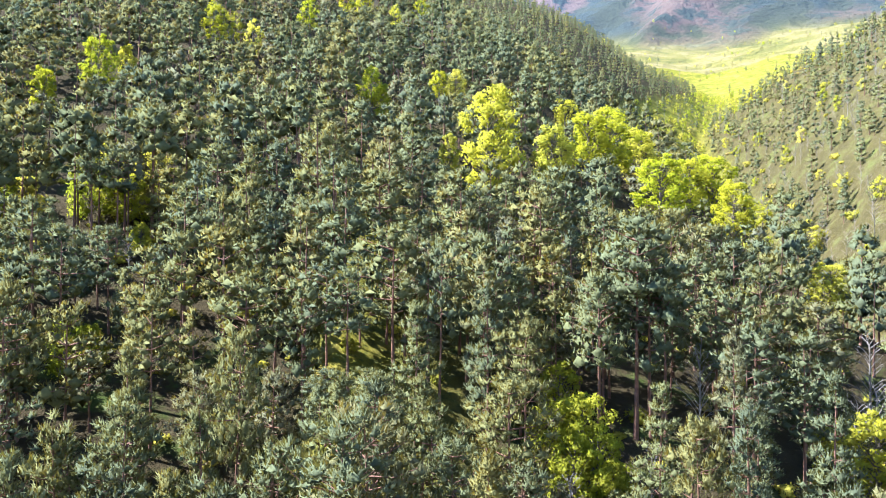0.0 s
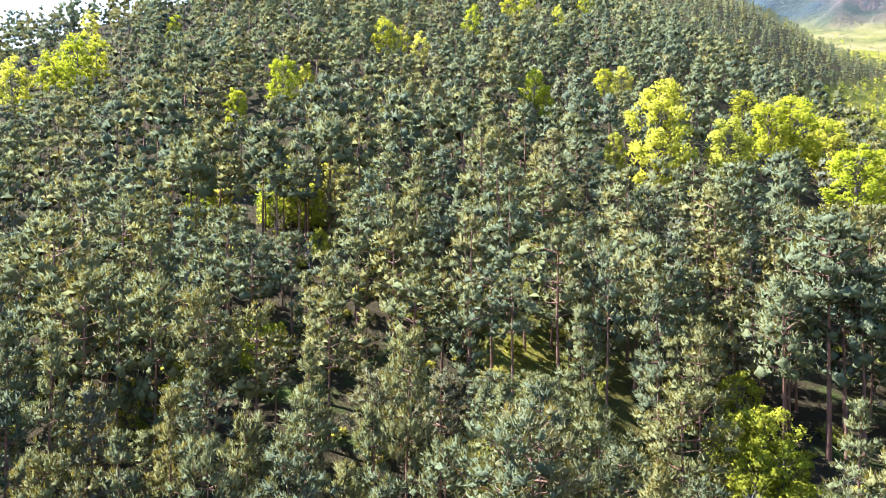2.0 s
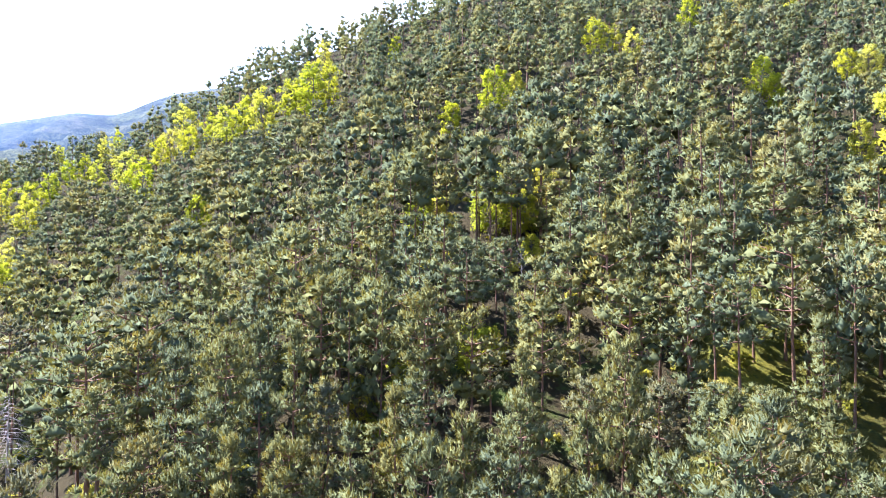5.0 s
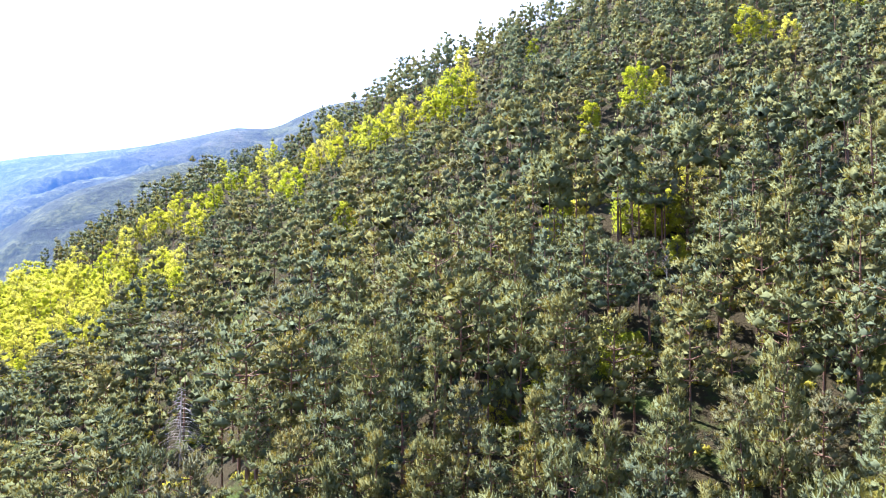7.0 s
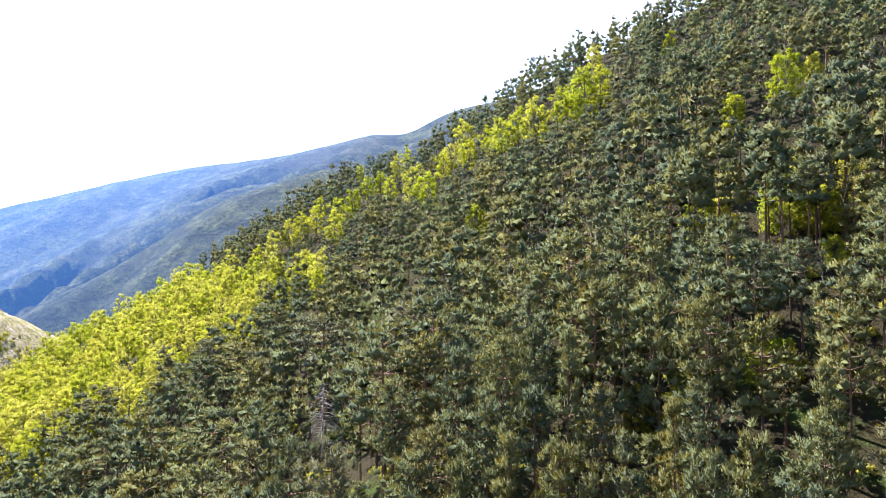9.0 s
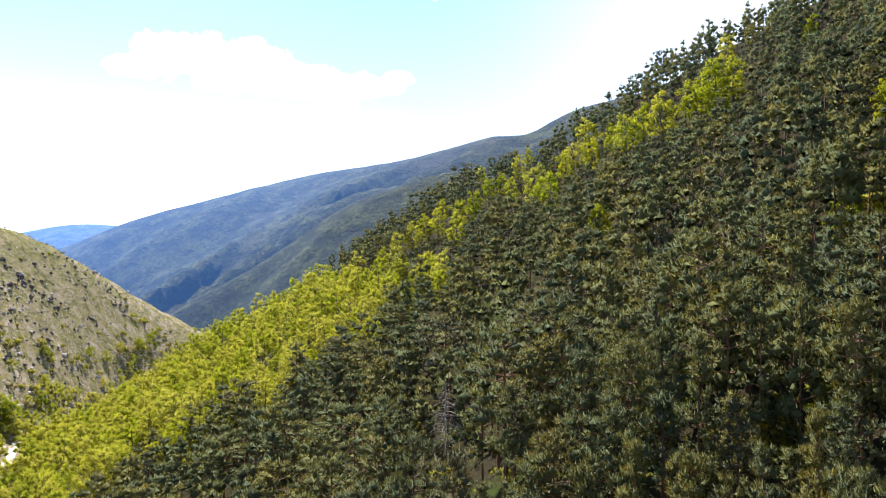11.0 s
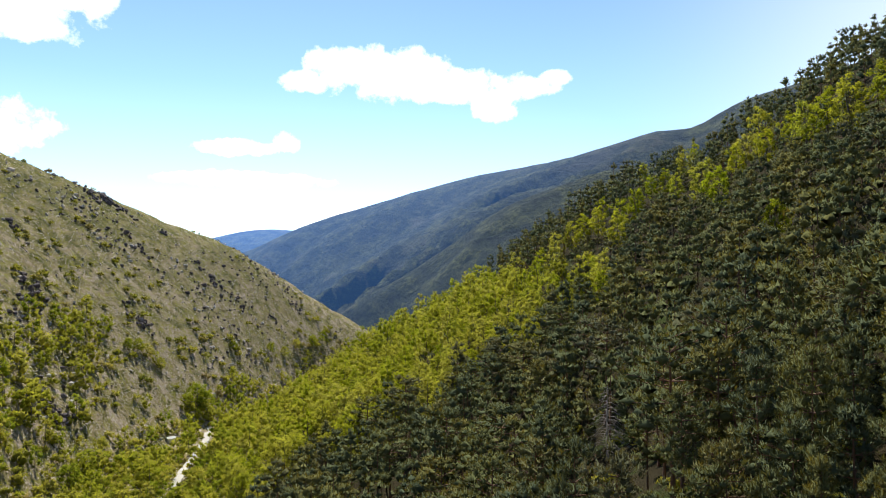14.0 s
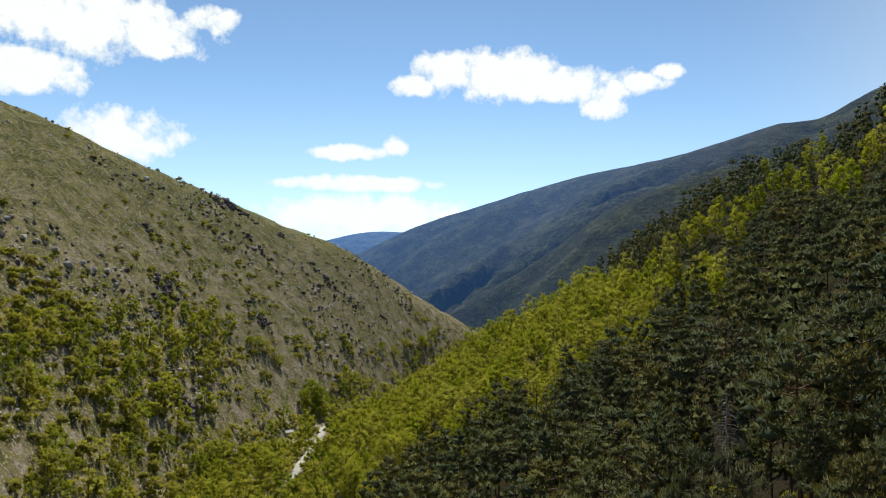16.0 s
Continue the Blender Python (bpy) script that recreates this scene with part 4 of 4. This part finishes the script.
# the track: bearing and rise of its bends, then bearing and distance
TRACK_LINE = [(b, find_r(b, s, 0.3, 150, 640)) for b, s in ((95.6, -0.282), (95.1, -0.264), (94.5, -0.251), (93.9, -0.238), (93.4, -0.226), (93.2, -0.214), (93.3, -0.203))]
HUT_AT = (95.85, find_r(95.85, -0.218, 1.0, 150, 640))
track_b, track_r = np.array(TRACK_LINE).T
g = np.random.default_rng(23)
scrub, valley_trees, small_pines = [], [], []
for b, r, x, y, z, w, o, m in spread(2.9, 79, 122, 120, 560, 31):
    if o < 0.6:
        continue
    height = z + 66 + 0.03 * r                       # over the valley floor
    if track_r[0] - 14 < r < track_r[-1] and abs(b - float(np.interp(r, track_r, track_b))) < math.degrees(2.6 / r):
        continue
    if abs(b - HUT_AT[0]) < 0.8 and HUT_AT[1] - 16 < r < HUT_AT[1] + 4:
        continue
    patch = float(fbm(np.array([x]), np.array([y]), 38.0, 3, 5)[0])
    thick = 1.3 * math.exp(-max(0, height - 7) / (20 if b < 97 else 32)) * (1.0 if b > 86 else 0.8) + 0.22 * max(0.0, patch - 0.30) + 0.012
    if b > 97:
        thick += 1.3 * math.exp(-max(0, height - 42) / 18) * max(0, min(1, (b - 97) / 9)) * max(0.0, 0.75 + patch)
    if height > 12 and patch < -0.3:
        thick *= 0.3
    if g.random() > thick:
        continue
    u = g.random()
    spec = (x, y, z - 0.15, float(g.uniform(0.6, 1.1) + (1.0 * g.random() if height < 45 else 0.7 * max(0.0, patch))), float(g.uniform(0, 6.28)), float(g.random()))
    if (height < 24 or (b > 100 and height < 60 and patch > -0.15)) and u < 0.42:
        valley_trees.append((int(g.integers(3)), 0 if r < 250 else -1, x, y, z - 0.2, float(g.uniform(0.55, 0.95)), spec[4], spec[5]))
    elif height < 24 and u < 0.40 and b < 90:
        small_pines.append((int(g.choice((5, 10, 11))), -1, x, y, z - 0.2, float(g.uniform(0.35, 0.6)), spec[4], spec[5]))
    else:
        scrub.append((int(g.integers(3)), -1 if r > 260 else 0, *spec))
for b, r, x, y, z, w, o, m in spread(3.2, 80.5, 87, 400, 640, 32):
    if o > 0.5 and z + 66 + 0.03 * r < 26 and g.random() < 0.5:
        small_pines.append((int(g.choice((5, 10, 11))), -1, x, y, z - 0.2, float(g.uniform(0.4, 0.7)), float(g.uniform(0, 6.28)), float(g.random())))

bare_spots, up_beech = [], []
# the slope that faces the wood, up the valley
for b, r, x, y, z, w, o, m in spread(4.7, -38, -14, 135, 640, 33):
    if o < 0.5 and m < 0.5:
        continue
    u = g.random()
    t = (float(g.uniform(0, 6.28)), float(g.random()))
    dens = 0.95 if o > 0.5 else 0.25
    if g.random() > dens:
        continue
    line = r > 380                                    # darker pines along the brow
    if u < (0.72 if line else 0.42):
        small_pines.append((int(g.choice((5, 10, 11))), 0 if r < 330 else -1, x, y, z - 0.2, float(g.uniform(0.55, 1.0)), *t))
    elif u < (0.78 if line else 0.52):
        up_beech.append((int(g.integers(3)), 0 if r < 330 else -1, x, y, z - 0.2, float(g.uniform(0.5, 0.8)), *t))
    elif u < 0.90:
        bare_spots.append((x, y, z, float(g.uniform(0.7, 1.1)), t[0]))
    else:
        scrub.append((int(g.integers(3)), 0, x, y, z - 0.1, float(g.uniform(0.9, 1.5)), *t))
# the second spur, wooded, and single trees on the meadow
for b, r, x, y, z, w, o, m in spread(6.0, -26, 4, 420, 800, 34):
    if z + 10 < r * (float(np.interp(b, HILL[:, 0], HILL[:, 4])) - 0.02):
        continue
    if m > 0.5 and r < 770 and g.random() < 0.45:
        up_beech.append((int(g.integers(3)), -1, x, y, z - 0.2, float(g.uniform(0.4, 0.8)), float(g.uniform(0, 6.28)), float(g.random())))
    elif w > 0.5 and g.random() < 0.92:
        small_pines.append((int(g.choice((5, 10, 11))), -1, x, y, z - 0.2, float(g.uniform(0.6, 1.0)), float(g.uniform(0, 6.28)), float(g.random())))
    elif m > 0.5 and g.random() < 0.10:
        (small_pines if g.random() < 0.5 else up_beech).append((int(g.integers(3)), -1, x, y, z - 0.2, float(g.uniform(0.35, 0.7)), float(g.uniform(0, 6.28)), float(g.random())))
for b, r, x, y, z, w, o, m in spread(13.0, -32, -8, 700, 1400, 35):
    if g.random() < 0.30:
        (small_pines if g.random() < 0.6 else up_beech).append((int(g.integers(3)), -1, x, y, z - 0.2, float(g.uniform(0.3, 0.65)), float(g.uniform(0, 6.28)), float(g.random())))

# single trees and clumps that stand out: bearing, rise of the crown's middle, height
STANDING = [(94.0, -0.160, 12.0), (93.4, -0.165, 10.0), (94.7, -0.168, 9.0), (97.6, -0.098, 6.0), (98.2, -0.090, 5.5), (97.0, -0.108, 6.0), (96.6, -0.116, 5.0), (98.9, -0.088, 4.5),
            (84.6, -0.085, 9.0), (85.4, -0.092, 8.0), (86.6, -0.095, 7.0), (87.5, -0.105, 7.0), (88.6, -0.100, 6.0), (91.4, -0.095, 5.5), (100.6, -0.215, 7.0), (101.5, -0.235, 8.0), (102.6, -0.250, 8.0),
            (96.2, -0.26, 6.0), (97.3, -0.255, 7.0), (92.6, -0.235, 7.0), (99.0, -0.27, 7.0), (104.5, -0.28, 6.0), (95.0, -0.29, 6.0), (112.0, -0.045, 5.0), (114.2, -0.065, 6.0)]
for n, (b, s, h) in enumerate(STANDING):
    i = n % 3
    k = h / GREEN.shapes[i][1]
    p = at(b, find_r(b, s, h * 0.6, 150, 640))
    GREEN.thing(i, Matrix.Translation(p) @ Matrix.Rotation(n * 1.1, 4, "Z") @ Matrix.Diagonal((k * 1.2, k * 1.2, k, 1)),
                "broad-leaved tree in fresh green leaf above the valley floor", "tree", "trees by the stream", 1)
BUSH.wood("scrub", scrub, "low olive-green scrub scattered over the dry slope", "bushes")
GREEN.wood("valley_wood", valley_trees, "fresh green broad-leaved trees along the valley floor", "forest")
GREEN.wood("valley_head_wood", up_beech, "light green broad-leaved trees up the valley", "forest")
PINE.wood("scattered_pines", small_pines, "small dark pines scattered up the valley and on its floor", "forest")


# ---- leafless trees ----
def bare_tree(shape, m, label, group=""):
    if shape not in BARE_MESHES:
        v, f = bare_arrays(*shape)
        BARE_MESHES[shape] = array_mesh("bare_crown", v, f, [DEAD_BARK if shape[3] else GREY_BARK], smooth=True)
    root = new("dead_pine" if shape[3] else "bare_tree")
    root.matrix_world = m
    part("bare_crown", BARE_MESHES[shape], root)
    return tagged(root, label, "tree", group)


BARE_MESHES = {}
near_bare = [q for q in bare_spots if math.hypot(q[0], q[1]) < 230]
for n, (x, y, z, s, a) in enumerate(near_bare):
    bare_tree((51 + n % 3, 9.0, 3.0, False, 3), Matrix.Translation((x, y, z)) @ Matrix.Rotation(a, 4, "Z") @ Matrix.Scale(s, 4),
              "leafless grey tree on the slope above the stream", "leafless trees")
thin = [bare_arrays(54 + i, 9.0, 3.0, False, 1) for i in range(3)]
pieces = []
for n, (x, y, z, s, a) in enumerate(bare_spots):
    if math.hypot(x, y) >= 230:
        v, f = thin[n % 3]
        ca, sa = math.cos(a) * s, math.sin(a) * s
        pieces.append((v @ np.array([[ca, -sa, 0], [sa, ca, 0], [0, 0, s]]).T + (x, y, z), f))
tagged(new("leafless_wood", array_mesh("leafless_wood", *merge(pieces), [GREY_BARK])), "thin leafless grey trees over the far slope", "forest", kind="stuff")
for n, (b, s, k) in enumerate([(-20.0, -0.15, 0.95), (-31.2, -0.12, 1.15), (-31.6, -0.18, 1.0), (-10.3, -0.33, 0.6), (-16.5, -0.27, 0.6), (-23.8, -0.21, 0.7), (-30.5, -0.20, 0.9), (24.0, 0.02, 0.5)]):
    p = at(b, find_r(b, s, 6.0 * k))
    bare_tree((51 + n % 3, 9.0, 3.0, False), Matrix.Translation(p) @ Matrix.Rotation(n * 1.3, 4, "Z") @ Matrix.Scale(k, 4),
              "leafless grey tree at the edge of the pines", "leafless trees")
p = at(61.9, find_r(61.9, -0.205, 5.5))
bare_tree((57, 11.5, 3.3, True), Matrix.Translation(p), "dead grey conifer with hanging bare boughs among pines")


# ---- stones ----
def stone_arrays(seed, flat_, fine=2):
    """An angular boulder: a chipped ball."""
    q = np.random.default_rng(seed)
    bm = bmesh.new()
    bmesh.ops.create_icosphere(bm, subdivisions=fine, radius=1.0)
    v = np.array([p.co[:] for p in bm.verts])
    f = np.array([[p.index for p in fc.verts] for fc in bm.faces])
    bm.free()
    for _ in range(9):
        d = q.normal(0, 1, 3)
        d /= np.linalg.norm(d)
        over = v @ d - q.uniform(0.45, 0.8)
        v -= np.clip(over, 0, None)[:, None] * d
    v *= np.array([1.0, q.uniform(0.6, 0.95), flat_])
    return v + q.normal(0, 0.03, v.shape), f


STONES = [stone_arrays(61 + i, 0.75 + 0.1 * (i % 3)) for i in range(5)]
SCREE = [stone_arrays(71 + i, 0.6 + 0.15 * (i % 3), 1) for i in range(6)]
vs, fs, dark, n = [], [], [], 0
for b, r, x, y, z, w, o, m in spread(2.4, 80, 120, 190, 600, 36):
    band = float(fbm(np.array([x]), np.array([y]), 46.0, 4, 13)[0])
    if o < 0.7 or z + 66 + 0.03 * r < 8 or g.random() > 0.24 + 0.9 * max(0.0, band - 0.1):
        continue
    v, f = SCREE[int(g.integers(6))]
    size = 0.30 + 1.1 * g.random() ** 3 + (1.3 * g.random() ** 2 if band > 0.35 else 0)
    dark.append(g.random() < (0.60 if band > 0.30 else 0.15))
    a = g.uniform(0, 6.28)
    rot = np.array([[math.cos(a), -math.sin(a), 0], [math.sin(a), math.cos(a), 0], [0, 0, 1]]) * size
    vs.append(v @ rot.T + (x, y, z + size * 0.15))
    fs.append(f + n)
    n += len(v)
tagged(new("boulders", array_mesh("boulders", np.concatenate(vs), np.concatenate(fs), [PALE_ROCK, DARK_ROCK], np.concatenate([np.full(len(f), int(q)) for f, q in zip(fs, dark)]))), "grey boulders and scree strewn over the dry slope", "rocks", kind="stuff")
STONE_MESHES = [array_mesh("rock", v, f, [DARK_ROCK]) for v, f in STONES]
OUTCROPS = [(100.4, 0.093, 5.0), (101.4, 0.098, 4.0), (99.2, 0.080, 3.5), (104.6, -0.025, 4.5), (105.3, -0.035, 3.5), (92.9, -0.012, 3.8), (98.6, -0.05, 3.4), (97.8, -0.065, 3.0), (94.2, 0.015, 3.0), (91.0, -0.04, 3.0),
            (88.6, -0.055, 3.0), (106.5, 0.06, 3.2), (96.6, 0.055, 2.6), (113.5, -0.07, 3.5), (104.0, -0.16, 3.5), (103.2, -0.175, 3.0), (86.5, -0.05, 2.6), (98.0, 0.03, 3.0)]
for i, (b, s, size) in enumerate(OUTCROPS):
    q = np.random.default_rng(80 + i)
    ob = new("rock_outcrop")
    ob.location = at(b, find_r(b, s, 0.5, 150, 700))
    for k in range(14):
        stone = part("rock", STONE_MESHES[int(q.integers(5))], ob)
        sc = size * q.uniform(0.2, 0.5)
        spot = q.normal(0, 1, 3) * np.array([size * 0.8, size * 0.8, size * 0.1])
        lie = float(land(math.degrees(math.atan2(-(ob.location.x + spot[0]), ob.location.y + spot[1])), math.hypot(ob.location.x + spot[0], ob.location.y + spot[1]))[0]) - ob.location.z
        stone.location = (spot[0], spot[1], lie + sc * 0.2)
        stone.rotation_euler = (0, 0, q.uniform(0, 6.28))
        stone.scale = (sc, sc, sc * q.uniform(0.8, 1.3))
    tagged(ob, "dark jagged rock outcrop on the dry grassy slope", "rock", "rock outcrops")

# ---- the track and the hut on the valley floor ----
pts = []
for (b0, r0), (b1, r1) in zip(TRACK_LINE, TRACK_LINE[1:]):
    for k in range(6):
        pts.append(at(b0 + (b1 - b0) * k / 6, r0 + (r1 - r0) * k / 6))
v, f = [], []
for i, p in enumerate(pts):
    d = (pts[min(i + 1, len(pts) - 1)] - pts[max(i - 1, 0)]).normalized()
    side = Vector((-d.y, d.x, 0)).normalized() * 1.3
    v += [p + side + Vector((0, 0, 0.35)), p - side + Vector((0, 0, 0.35)), p + side * 1.25 - Vector((0, 0, 0.5)), p - side * 1.25 - Vector((0, 0, 0.5))]
    if i:
        a = 4 * i
        f += [(a - 4, a - 3, a + 1, a), (a - 2, a - 4, a, a + 2), (a - 3, a - 1, a + 3, a + 1)]
tagged(new("road", array_mesh("road", np.array([q[:] for q in v]), np.array(f), [TRACK])), "pale gravel track along the valley floor", "road", kind="structure")


def box(x0, y0, z0, x1, y1, z1):
    v = np.array([(x, y, z) for x in (x0, x1) for y in (y0, y1) for z in (z0, z1)], float)
    f = np.array([(0, 1, 3, 2), (4, 6, 7, 5), (0, 4, 5, 1), (2, 3, 7, 6), (0, 2, 6, 4), (1, 5, 7, 3)])
    return v, f


hut = new("hut")
hut.matrix_world = Matrix.Translation(at(*HUT_AT)) @ Matrix.Rotation(radians(120), 4, "Z") @ Matrix.Scale(0.7, 4)
v, f = box(-2.2, -1.6, -0.6, 2.2, 1.6, 2.3)
part("wall", array_mesh("wall", v, f, [PLASTER]), hut)
for s in (-1, 1):
    v = np.array([(-2.5, s * 1.95, 2.15), (2.5, s * 1.95, 2.15), (2.5, 0, 3.1), (-2.5, 0, 3.1), (-2.5, s * 1.95, 2.30), (2.5, s * 1.95, 2.30), (2.5, 0, 3.25), (-2.5, 0, 3.25)])
    f = np.array([(0, 1, 2, 3), (4, 7, 6, 5), (0, 4, 5, 1), (1, 5, 6, 2), (2, 6, 7, 3), (3, 7, 4, 0)])
    part("roof", array_mesh("roof", v, f, [TILES]), hut)
v, f = box(-0.45, 1.6, -0.2, 0.45, 1.66, 1.8)
part("door", array_mesh("door", v, f, [DOOR_WOOD]), hut)
tagged(hut, "small pale hut with a low roof beside the track", "hut")
